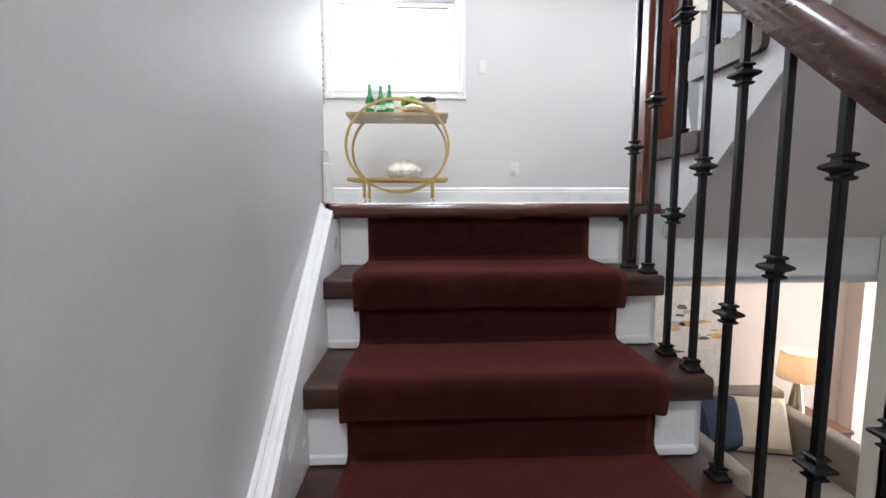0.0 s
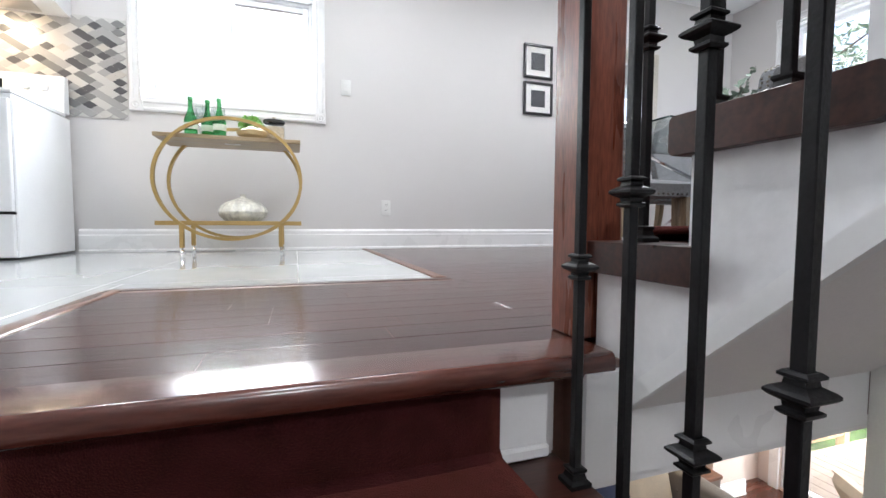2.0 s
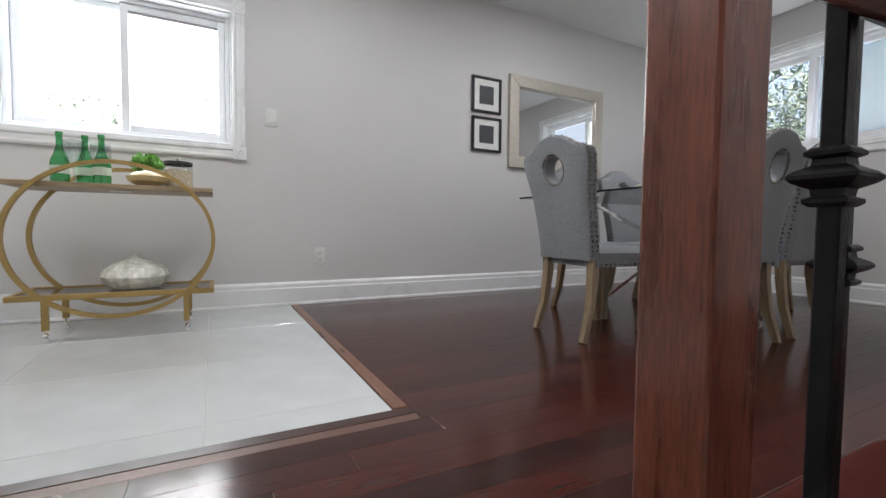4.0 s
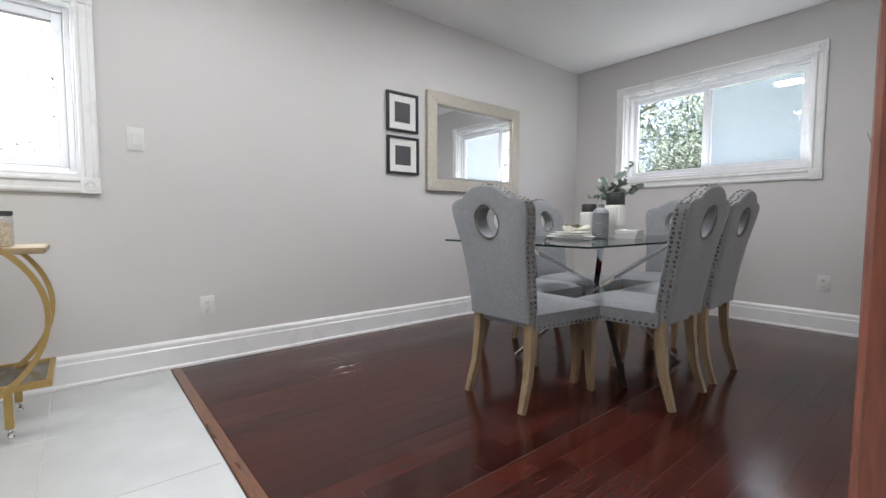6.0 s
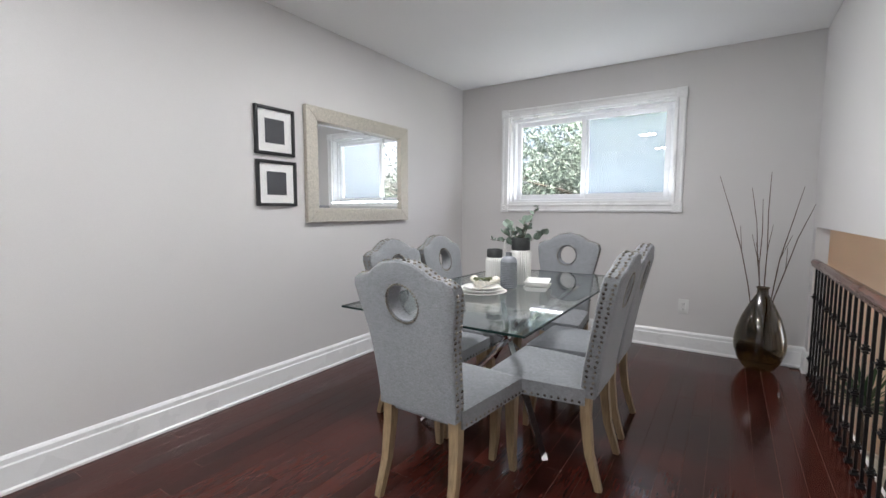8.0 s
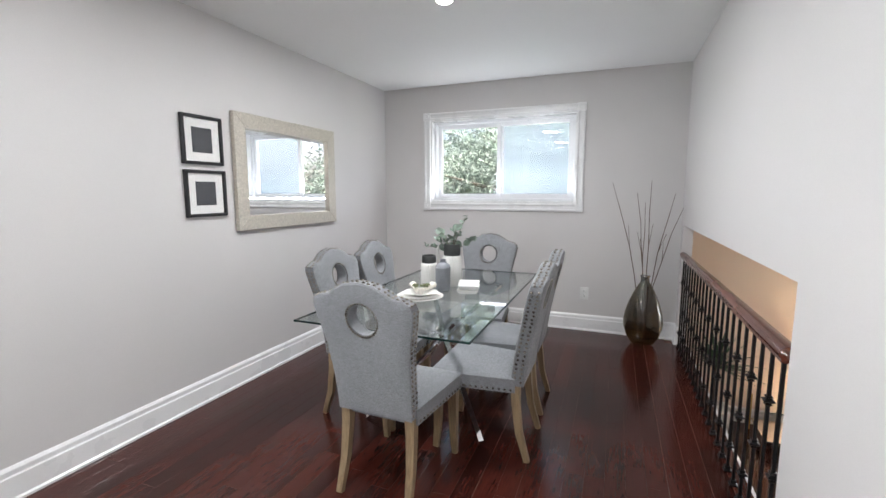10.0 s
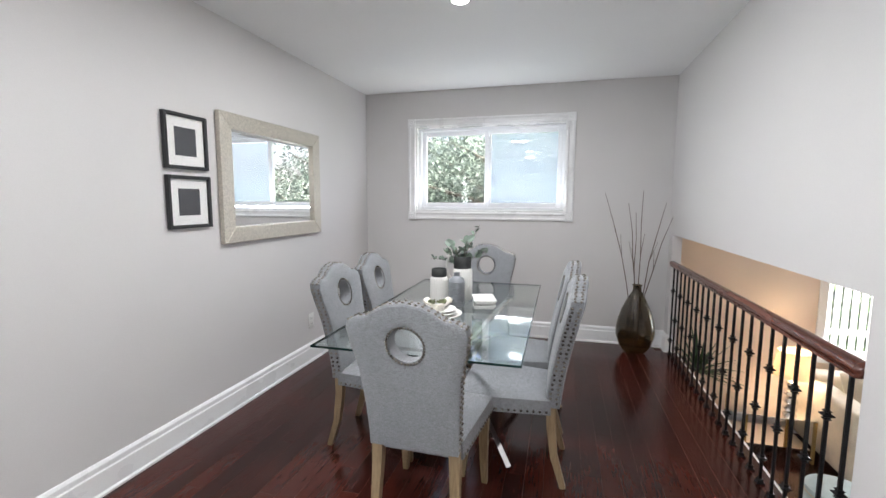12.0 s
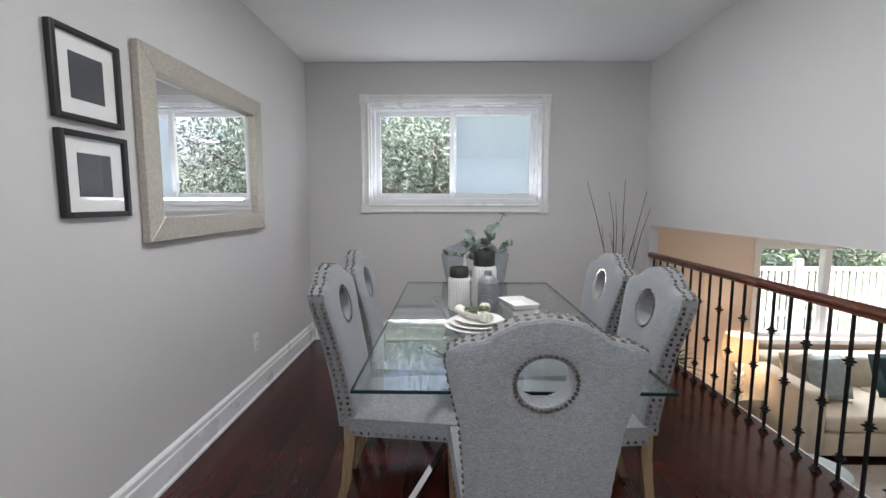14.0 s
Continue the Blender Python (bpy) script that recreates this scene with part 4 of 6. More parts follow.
    for k in range(15):
        v = k / 14
        for side in (1, -1):
            nail(sn, (side * (0.191 + 0.045 * v), -0.165 + 0.40 * v, 0.370), (side, 0, 0), 0.0066)
        nail(sn, (-0.225 + 0.45 * v, 0.251, 0.370), (0, 1, 0), 0.0066)
    tagged(part("nailhead_trim", sn, NAIL, ch, "row of metal nailheads", True), kind="stuff")
    for sx in (1, -1):
        part("leg", tube([(sx * 0.158, -0.185, 0.387), (sx * 0.160, -0.187, 0.30), (sx * 0.164, -0.205, 0.15), (sx * 0.170, -0.250, 0.0)], [0.031, 0.028, 0.024, 0.019], 4), OAK, ch)
        part("leg", tube([(sx * 0.195, 0.212, 0.356), (sx * 0.195, 0.214, 0.25), (sx * 0.197, 0.217, 0.10), (sx * 0.200, 0.226, 0.0)], [0.033, 0.029, 0.024, 0.019], 4), OAK, ch)
    return ch


chair = dining_chair()
chair.matrix_basis = pose(2.682, 1.473, 0, 0, 0, -91)
for x, y, a in ((3.127, 1.158, 0), (3.62, 1.17, 1), (3.172, 1.895, 180), (3.67, 1.895, 181), (4.18, 1.52, 91)):
    copy_thing(chair, pose(x, y, 0, 0, 0, a))

# glass table on crossed chrome bars
TZ = 0.727
tb = thing("dining_table", pose(3.375, 1.525, 0), "rectangular glass table on crossed chrome legs", "table")
GT = TZ - 0.0090
top = part("tabletop", block(-0.8155, 0.8155, -0.4395, 0.4395, GT, TZ - 0.0005), TABLEGLASS, tb)
top.visible_shadow = False
part("glass_edge", boxes((-0.8205, 0.8205, -0.4445, -0.4396, GT, TZ - 0.0005), (-0.8205, 0.8205, 0.4396, 0.4445, GT, TZ - 0.0005), (-0.8205, -0.8156, -0.4395, 0.4395, GT, TZ - 0.0005), (0.8156, 0.8205, -0.4395, 0.4395, GT, TZ - 0.0005)), GLASSEDGE, tb, "dark green polished glass edge")
for k, (sx, sy) in enumerate(((1, 1), (1, -1), (-1, 1), (-1, -1))):
    o = 0.022
    foot, hub, head = Vector((sx * 0.33, sy * 0.352, 0.001)), Vector((-sy * o * 0.4, sx * o * 0.4, 0.44)), Vector((-sx * 0.42, -sy * 0.26, TZ - 0.021))
    b = bmesh.new()
    tube([foot, foot.lerp(hub, 0.98), hub], 0.021, 4, b, 0.55)
    tube([hub, hub.lerp(head, 0.02), head], 0.021, 4, b, 0.55)
    leg = part("leg", b, CHROME, tb)
    part("pad", lathe([(0, 0), (0.03, 0), (0.03, 0.008), (0, 0.008)], 16), CHROME, leg, "", False, pose(head.x, head.y, TZ - 0.0205))


def on_table(x, y):
    return pose(x, y, TZ + 0.0005)


def ribbed(profile, seg, ribs, depth, bm=None):
    """A turned body with upright flutes."""
    bm = bm or bmesh.new()
    rings = []
    for r, z in profile:
        rings.append([bm.verts.new(((r + (depth * math.cos(ribs * 2 * math.pi * k / seg) if r > 0.02 else 0)) * math.cos(2 * math.pi * k / seg), (r + (depth * math.cos(ribs * 2 * math.pi * k / seg) if r > 0.02 else 0)) * math.sin(2 * math.pi * k / seg), z)) for k in range(seg)])
    for a, b in zip(rings, rings[1:]):
        for k in range(seg):
            bm.faces.new((a[k], a[(k + 1) % seg], b[(k + 1) % seg], b[k]))
    bm.faces.new(rings[0][::-1])
    return bm


v1 = thing("vase", on_table(3.47, 1.655), "white ribbed ceramic vase with a black rim", "vase", "vases on the table")
part("body", ribbed([(0.040, 0.0), (0.048, 0.006), (0.052, 0.02), (0.052, 0.140), (0.050, 0.150), (0.044, 0.158)], 120, 30, 0.0016), CERAMIC, v1, "", True)
part("neck", lathe([(0.044, 0.158), (0.0455, 0.162), (0.0455, 0.200), (0.042, 0.206), (0.038, 0.204), (0.036, 0.165), (0, 0.165)], 40), CERBLACK, v1, "matt black glazed neck", True)
v2 = thing("pitcher", on_table(3.56, 1.53), "tall white ribbed pitcher with a black collar", "pitcher", "vases on the table")
part("body", ribbed([(0.046, 0.0), (0.055, 0.006), (0.060, 0.02), (0.060, 0.180), (0.057, 0.192), (0.052, 0.200)], 120, 30, 0.0018), CERAMIC, v2, "", True)
part("neck", lathe([(0.052, 0.200), (0.054, 0.204), (0.054, 0.268), (0.051, 0.274), (0.047, 0.270), (0.045, 0.21), (0, 0.21)], 40), CERBLACK, v2, "matt black glazed collar", True)
part("handle", tube([(-0.010, 0.050, 0.255), (-0.012, 0.078, 0.262), (-0.013, 0.094, 0.245), (-0.013, 0.096, 0.20), (-0.012, 0.085, 0.150), (-0.010, 0.058, 0.125)], 0.009, 10), CERAMIC, v2, "", True)
v3 = thing("vase", on_table(3.385, 1.525), "grey ceramic bottle vase with ring ribs", "vase", "vases on the table")
prof = [(0.036, 0.0), (0.043, 0.004)]
for k in range(15):
    prof += [(0.0475, 0.010 + k * 0.0098), (0.0445, 0.0145 + k * 0.0098)]
prof += [(0.042, 0.163), (0.030, 0.174), (0.018, 0.180), (0.0165, 0.196), (0.018, 0.200), (0.013, 0.200), (0.012, 0.17)]
part("body", lathe([(0, 0.0)] + prof, 40), CERGREY, v3, "", True)

# eucalyptus in the pitcher
eu = thing("eucalyptus", pose(3.56, 1.53, TZ + 0.215), "grey-green eucalyptus sprigs standing in the pitcher", "plant")
rnd = random.Random(4)


def disc_leaf(bm, p, out, size):
    out = Vector(out).normalized()
    nrm = (Vector((rnd.uniform(-1, 1), rnd.uniform(-1, 1), rnd.uniform(0.2, 1)))).normalized()
    side = out.cross(nrm).normalized()
    nrm = side.cross(out)
    c = Vector(p) + out * size * 0.62
    rim = []
    for k in range(9):
        a = 2 * math.pi * k / 9
        rim.append(bm.verts.new(c + out * math.cos(a) * size * 0.6 + side * math.sin(a) * size * 0.52 + nrm * (0.12 * size * abs(math.sin(a)))))
    mid = bm.verts.new(c)
    for k in range(9):
        bm.faces.new((rim[k], rim[(k + 1) % 9], mid))


for (dx, dy, dz), leaves, size in (((0.02, -0.10, 0.26), 17, 0.024), ((-0.01, -0.03, 0.17), 13, 0.042), ((-0.03, 0.06, 0.14), 13, 0.042), ((0.0, 0.20, 0.05), 16, 0.030), ((0.03, -0.14, 0.10), 11, 0.042), ((-0.02, 0.11, 0.10), 11, 0.036)):
    st, lf = bmesh.new(), bmesh.new()
    pts = [Vector((dx * q ** 1.4, dy * q ** 1.4, dz * (1.6 * q - 0.6 * q * q) if dy > 0.15 else dz * q)) for q in (0, 0.25, 0.5, 0.75, 1.0)]
    pts = [p + Vector((0, 0, -0.01)) for p in pts]
    tube(pts, [0.0022, 0.002, 0.0018, 0.0014, 0.001], 5, st)
    for k in range(leaves):
        q = 0.3 + 0.7 * k / leaves
        i = min(3, int(q * 4))
        p = pts[i].lerp(pts[i + 1], q * 4 - i)
        disc_leaf(lf, p, (rnd.uniform(-1, 1), rnd.uniform(-1, 1), rnd.uniform(-0.1, 0.9)), size * rnd.uniform(0.7, 1.15))
    stem = part("stem", st, STEM, eu)
    part("leaves", lf, LEAF, stem)

pl = thing("plate", on_table(3.17, 1.585), "large white dinner plate under smaller plates", "plate", "stacked plates")
part("rim", lathe([(0, 0.0), (0.075, 0.0), (0.085, 0.004), (0.135, 0.013), (0.137, 0.015), (0.134, 0.016), (0.088, 0.008), (0, 0.006)], 48), CERAMIC, pl, "", True)
p2 = copy_thing(pl, pose(3.17, 1.585, TZ + 0.0135) @ Matrix.Diagonal((0.86, 0.86, 0.9, 1)))
p3 = copy_thing(pl, pose(3.175, 1.58, TZ + 0.0255) @ Matrix.Diagonal((0.72, 0.72, 0.9, 1)))
for p, l in ((p2, "middle white plate of the stack"), (p3, "small white plate under the napkins")):
    tagged(p, l)
for k, (x, y, a) in enumerate(((3.165, 1.60, 20), (3.185, 1.555, -25))):
    nk = thing("napkin", pose(x, y, TZ + 0.055, 0, 0, a - 70), "rolled patterned cream napkin on the plates", "napkin", "napkins on the plates")
    b = bmesh.new()
    tube([(0, -0.09, 0.004), (0, -0.06, 0.0), (0, 0.0, -0.003), (0, 0.06, 0.0), (0, 0.095, 0.006)], [0.022, 0.018, 0.013, 0.018, 0.024], 12, b, 0.8)
    part("cloth", b, NAPKIN, nk, "", True)
    b = bmesh.new()
    for i in range(16):
        disc_leaf(b, (rnd.uniform(-0.02, 0.02), rnd.uniform(-0.03, 0.03), 0.012), (rnd.uniform(-1, 1), rnd.uniform(-1, 1), 0.5), 0.018)
    part("sprig", b, material("olive_sprig_leaf", (0.15, 0.17, 0.09), 0.6, vary=0.4, scale=40, pieces=0.3), nk, "small olive sprig")
for k, (dz, dx, da) in enumerate(((0.0, 0, 0), (0.026, 0.004, 4))):
    ds = thing("dish", pose(3.44 + dx, 1.375, TZ + 0.0005 + dz, 0, 0, -78 + da), "white rectangular ceramic serving dish", "dish", "stacked dishes")
    b = bmesh.new()
    lo_, hi_ = (0.052, 0.082), (0.064, 0.097)
    rings = []
    for (w, d, z) in ((lo_[0], lo_[1], 0.0), (hi_[0], hi_[1], 0.024), (hi_[0] - 0.004, hi_[1] - 0.004, 0.0245), (lo_[0] - 0.003, lo_[1] - 0.003, 0.005)):
        rings.append([b.verts.new((sx * w, sy * d, z)) for sx, sy in ((-1, -1), (1, -1), (1, 1), (-1, 1))])
    for r0, r1 in zip(rings, rings[1:]):
        for i in range(4):
            b.faces.new((r0[i], r0[(i + 1) % 4], r1[(i + 1) % 4], r1[i]))
    b.faces.new(rings[0][::-1])
    b.faces.new(rings[-1])
    part("tray", b, CERAMIC, ds)

# floor vase with branches
fv = thing("floor_vase", pose(5.04, 0.287, 0), "tall olive smoked glass floor vase in the corner", "vase")
body = [(0.0, 0.001), (0.05, 0.001), (0.095, 0.018), (0.135, 0.08), (0.160, 0.16), (0.162, 0.21), (0.150, 0.29), (0.120, 0.39), (0.080, 0.48), (0.050, 0.535), (0.036, 0.56), (0.034, 0.60), (0.042, 0.606), (0.040, 0.612)]
fg = part("body", lathe(body + [(r - 0.006, z) for r, z in reversed(body[3:-1])], 48), SMOKEGLASS, fv, "", True)
fg.visible_shadow = False
for k, (x, y, z) in enumerate(((-0.02, 0.30, 1.385), (0.03, 0.10, 1.30), (-0.03, 0.0, 1.40), (0.06, 0.03, 1.22), (0.0, -0.19, 1.30), (0.06, -0.26, 1.18))):
    br = thing("branch", pose(5.04, 0.287, 0), "bare dark twig standing in the floor vase", "branch", "bare branches")
    rr = random.Random(k)
    x = min(x, 0.15)
    pts = []
    for q in (0, 0.2, 0.42, 0.6, 0.8, 1.0):
        bend = q ** 1.6
        pts.append((0.03 * (1 - q) * math.sin(k * 2.1) + x * bend + rr.uniform(-0.008, 0.008), 0.03 * (1 - q) * math.cos(k * 2.1) + y * bend + rr.uniform(-0.008, 0.008), 0.05 + (z * 1.02 - 0.05) * q))
    b = tube(pts, [0.005, 0.0048, 0.0042, 0.0036, 0.003, 0.0018], 6)
    a, c = Vector(pts[3]), Vector(pts[4])
    tube([a, a.lerp(c, 0.6) + Vector((0.01, 0.03 if k % 2 else -0.03, 0.02))], [0.0028, 0.0015], 5, b)
    part("twig", b, STEM, br, "", True)

# pictures and mirror on the north wall


def picture(x0, x1, z0, z1, label):
    p = thing("picture", pose((x0 + x1) / 2, YN, (z0 + z1) / 2), label, "picture", "square pictures")
    w, h, f = (x1 - x0) / 2, (z1 - z0) / 2, 0.019
    part("frame", boxes((-w, -w + f, -0.026, -0.001, -h, h), (w - f, w, -0.026, -0.001, -h, h), (-w + f, w - f, -0.026, -0.001, -h, -h + f), (-w + f, w - f, -0.026, -0.001, h - f, h), bevel=0.0025), BLACKWOOD, p)
    part("mat", boxes((-w + f, w - f, -0.010, -0.002, -h + f, h - f)), MAT, p)
    part("print", boxes((-w * 0.49, w * 0.49, -0.0125, -0.0105, -h * 0.51, h * 0.51)), CHARCOAL, p, "dark charcoal square print")
    g = part("glass", boxes((-w + f, w - f, -0.0185, -0.0165, -h + f, h - f)), PANE, p)
    g.visible_shadow = False


picture(2.790, 3.076, 1.503, 1.798, "black framed square print hung above another")
picture(2.792, 3.082, 1.184, 1.470, "black framed square print hung below another")

mr = thing("wall_mirror", pose(3.712, YN, 1.4695), "rectangular mirror in a hammered champagne frame", "mirror")
w, h, f = 0.552, 0.397, 0.098
for name_, ol in (("l", [(-w, -h), (-w + f, -h + f), (-w + f, h - f), (-w, h)]), ("r", [(w, -h), (w, h), (w - f, h - f), (w - f, -h + f)]), ("t", [(-w, h), (-w + f, h - f), (w - f, h - f), (w, h)]), ("b", [(-w, -h), (w, -h), (w - f, -h + f), (-w + f, -h + f)])):
    part("frame_side", prism(ol, "y", -0.036, -0.002, None, 0.003), SILVERGOLD, mr)
g = bmesh.new()
iw, ih, bv = w - f, h - f, 0.022
a = [g.verts.new((sx * iw, -0.010, sz * ih)) for sx, sz in ((-1, -1), (1, -1), (1, 1), (-1, 1))]
b = [g.verts.new((sx * (iw - bv), -0.0125, sz * (ih - bv))) for sx, sz in ((-1, -1), (1, -1), (1, 1), (-1, 1))]
for i in range(4):
    g.faces.new((a[i], a[(i + 1) % 4], b[(i + 1) % 4], b[i]))
g.faces.new(b)
part("mirror_glass", g, MIRROR, mr, "silvered glass with a bevelled border")


def wall_plate(m, switch, label):
    p = thing("light_switch" if switch else "wall_outlet", m, label, "switch" if switch else "outlet", "wall plates")
    part("plate", block(-0.038, 0.038, -0.007, -0.001, -0.060, 0.060, 0.003, 2), PLASTIC, p, "", True)
    if switch:
        part("rocker", block(-0.017, 0.017, -0.0115, -0.0072, -0.033, 0.033, 0.002), PLASTIC, p)
    else:
        for dz in (-0.022, 0.022):
            face = part("socket", lathe([(0.0, 0.003), (0.016, 0.003), (0.017, 0.0)], 20), PLASTIC, p, "", False, pose(0, -0.0072, dz, 90, 0, 0))
            part("slots", boxes((-0.008, -0.0055, -0.002, 0.008, 0.0031, 0.0036), (0.0055, 0.008, -0.002, 0.008, 0.0031, 0.0036), (-0.002, 0.002, -0.010, -0.006, 0.0031, 0.0036)), CERBLACK, face)
    return p


wall_plate(pose(1.245, YN, 1.254), True, "white rocker light switch on the grey wall")
wall_plate(pose(1.557, YN, 0.330), False, "white double socket low on the grey wall")
wall_plate(pose(4.117, YN, 0.342), False, "white double socket below the mirror")
wall_plate(pose(XE, 0.80, 0.365, 0, 0, -90), False, "white double socket under the dining window")

# ceiling downlights; those over the stairs and in the lower room are added fill
LED = glowing("downlight_lens", (1, 0.97, 0.92), 3.0)
DOWN = [(3.405, 1.522, H, 3.4), (1.55, 1.72, H, 2.1), (-0.25, 1.72, H, 1.5), (-1.5, 1.72, H, 1.0), (0.82, -0.5, H, 1.8), (0.82, -2.65, H, 3.4), (1.67, -1.5, 5.0, 4), (2.4, 0.9, -0.231, 0.5), (3.9, 0.9, -0.231, 0.5)]
for x, y, z, watts in DOWN:
    d = thing("downlight", pose(x, y, z), "small round white ceiling light, lit, some added as unseen fill", "ceiling light", "recessed ceiling lights")
    part("trim_ring", lathe([(0.045, -0.001), (0.045, -0.006), (0.056, -0.007), (0.060, -0.004), (0.060, -0.001)], 32), PLASTIC, d, "", True)
    part("lens", lathe([(0, -0.003), (0.0445, -0.003)], 32), LED, d)
    lamp("downlight_glow", "AREA", pose(x, y, z - 0.012), watts, (1, 0.99, 0.98), size=0.26, spread=radians(180))

# ---- kitchen things ----
ct = thing("bar_cart", pose(0.492, 2.345, 0), "round-framed brushed gold bar cart with two shelves", "cart")
for y in (0.0, 0.34):
    b = bmesh.new()
    rings = []
    for k in range(56):
        a = 2 * math.pi * k / 56
        rings.append([b.verts.new((r_ * math.cos(a), y + yy, 0.465 + (r_ - 0.043) * math.sin(a))) for r_, yy in ((0.396, -0.012), (0.414, -0.012), (0.414, 0.012), (0.396, 0.012))])
    for k in range(56):
        p, q = rings[k], rings[(k + 1) % 56]
        for i in range(4):
            b.faces.new((p[i], p[(i + 1) % 4], q[(i + 1) % 4], q[i]))
    bmesh.ops.recalc_face_normals(b, faces=b.faces)
    part("ring", b, BRASS, ct, "", True)
CW = 0.405
tray_wood = wood("gold_oak_tray", (0.26, 0.19, 0.11), (0.42, 0.32, 0.19), 0.4, 0, "x")
part("top_tray", block(-CW, CW, 0.0135, 0.39, 0.702, 0.726, 0.003), tray_wood, ct)
part("tray_handle", block(-0.045, 0.045, 0.15, 0.172, 0.698, 0.7015, 0.001), CERAMIC, ct, "pale inset pull")
part("shelf_frame", boxes((-CW, CW, 0.0135, 0.0335, 0.188, 0.214), (-CW, CW, 0.36, 0.38, 0.188, 0.214), (-CW, -CW + 0.02, 0.0335, 0.36, 0.188, 0.214), (CW - 0.02, CW, 0.0335, 0.36, 0.188, 0.214), bevel=0.002), BRASS, ct)
sg_ = part("shelf_glass", boxes((-CW + 0.02, CW - 0.02, 0.0335, 0.36, 0.202, 0.209)), clear_glass("smoked_shelf_glass", (0.62, 0.60, 0.55)), ct)
sg_.visible_shadow = False
first = None
for x in (-0.270, 0.280):
    for y in (0.026, 0.34):
        lg = part("leg", block(x - 0.0125, x + 0.0125, y - 0.0125, y + 0.0125, 0.052, 0.1875, 0.002), BRASS, ct)
        cb = bmesh.new()
        tube([(x, y, 0.053), (x, y, 0.040), (x + 0.006, y - 0.004, 0.034)], 0.006, 8, cb)
        cst = part("caster", cb, CHROME, lg)
        wb = lathe([(0, -0.009), (0.017, -0.010), (0.021, -0.005), (0.021, 0.005), (0.017, 0.010), (0, 0.009)], 18)
        bmesh.ops.rotate(wb, verts=wb.verts, cent=(0, 0, 0), matrix=Matrix.Rotation(radians(90), 3, "Y"))
        part("wheel", wb, CHROME, lg, "", True, pose(x + 0.004, y - 0.006, 0.0215))

CZ = 0.7265
for x, y in ((0.265, 2.47), (0.350, 2.52), (0.425, 2.46)):
    b = thing("bottle", pose(x, y, CZ) @ Matrix.Diagonal((1.06, 1.06, 0.84, 1)), "green glass mineral water bottle on the cart", "bottle", "green bottles")
    prof = [(0, 0.001), (0.028, 0.001), (0.034, 0.008), (0.035, 0.105), (0.033, 0.125), (0.025, 0.152), (0.0165, 0.182), (0.0120, 0.208), (0.0115, 0.258)]
    part("glass", lathe(prof, 28), GREENGLASS, b, "", True)
    part("cap", lathe([(0.0120, 0.2585), (0.0135, 0.260), (0.0135, 0.282), (0, 0.283)], 20), material("green_cap", (0.05, 0.30, 0.09), 0.4), b)
    part("paper_label", lathe([(0.0356, 0.05), (0.0356, 0.095)], 28), material("pale_label", (0.60, 0.66, 0.58), 0.7), b, "pale blank label band")
for x, y in ((0.300, 2.55), (0.395, 2.60)):
    g_ = thing("wine_glass", pose(x, y, CZ), "clear stemmed goblet on the bar cart", "glass", "wine glasses")
    q = part("bowl", lathe([(0, 0.001), (0.032, 0.001), (0.030, 0.004), (0.006, 0.012), (0.0045, 0.06), (0.008, 0.082), (0.030, 0.105), (0.043, 0.14), (0.045, 0.175), (0.042, 0.212), (0.0405, 0.212), (0.0432, 0.175), (0.041, 0.14), (0.028, 0.107), (0, 0.09)], 32), STEMGLASS, g_, "", True)
    q.visible_shadow = False
bw = thing("bowl", pose(0.610, 2.465, CZ) @ Matrix.Diagonal((1.0, 1.0, 0.8, 1)), "gold bowl heaped with gilt ornaments", "bowl")
part("dish", lathe([(0, 0.001), (0.045, 0.001), (0.085, 0.030), (0.095, 0.060), (0.091, 0.060), (0.080, 0.032), (0, 0.008)], 36), material("pale_gold_dish", (0.62, 0.48, 0.26), 0.35, 0.3, vary=0.1), bw, "", True)
for k, (x, y, r) in enumerate(((0.046, 0.01, 0.042), (-0.040, 0.02, 0.040), (0.0, -0.045, 0.040), (0.0, 0.045, 0.036))):
    part("ornament", lathe([(r * math.sin(math.pi * i / 10), -r * math.cos(math.pi * i / 10)) for i in range(11)], 20), material("gilt_ornament", (0.80, 0.68, 0.44), 0.3, 0.25), bw, "", True, pose(x, y, 0.055))
hp = thing("potted_herb", pose(0.585, 2.66, CZ), "bushy bright green herb in a dark pot", "plant")
part("pot", lathe([(0, 0.001), (0.035, 0.001), (0.045, 0.085), (0.041, 0.085), (0.040, 0.075), (0, 0.075)], 28), CERBLACK, hp, "", True)
rng = np.random.default_rng(3)
pts = rng.normal(size=(900, 3))
pts = pts / np.linalg.norm(pts, axis=1)[:, None] * rng.uniform(0.45, 1.0, (900, 1)) * (0.080, 0.072, 0.058) + (0, 0, 0.132)
v, f = leaf_cloud(pts, 0.014, 5, True)
lv = raw_mesh("foliage", v, f, HERB)
lv.parent = hp
jr = thing("jar", pose(0.738, 2.50, CZ) @ Matrix.Diagonal((1.25, 1.25, 1.14, 1)), "glass storage jar of oats with a black lid", "jar")
part("contents", lathe([(0, 0.004), (0.048, 0.004), (0.049, 0.080), (0.03, 0.086), (0, 0.088)], 28), OATS, jr, "pale rolled oats", True)
q = part("glass", lathe([(0, 0.001), (0.050, 0.001), (0.053, 0.006), (0.053, 0.098), (0.049, 0.104)], 32), STEMGLASS, jr, "", True)
q.visible_shadow = False
part("lid", lathe([(0.0495, 0.1042), (0.053, 0.106), (0.053, 0.120), (0.0, 0.123)], 32), CERBLACK, jr, "flat black lid", True)
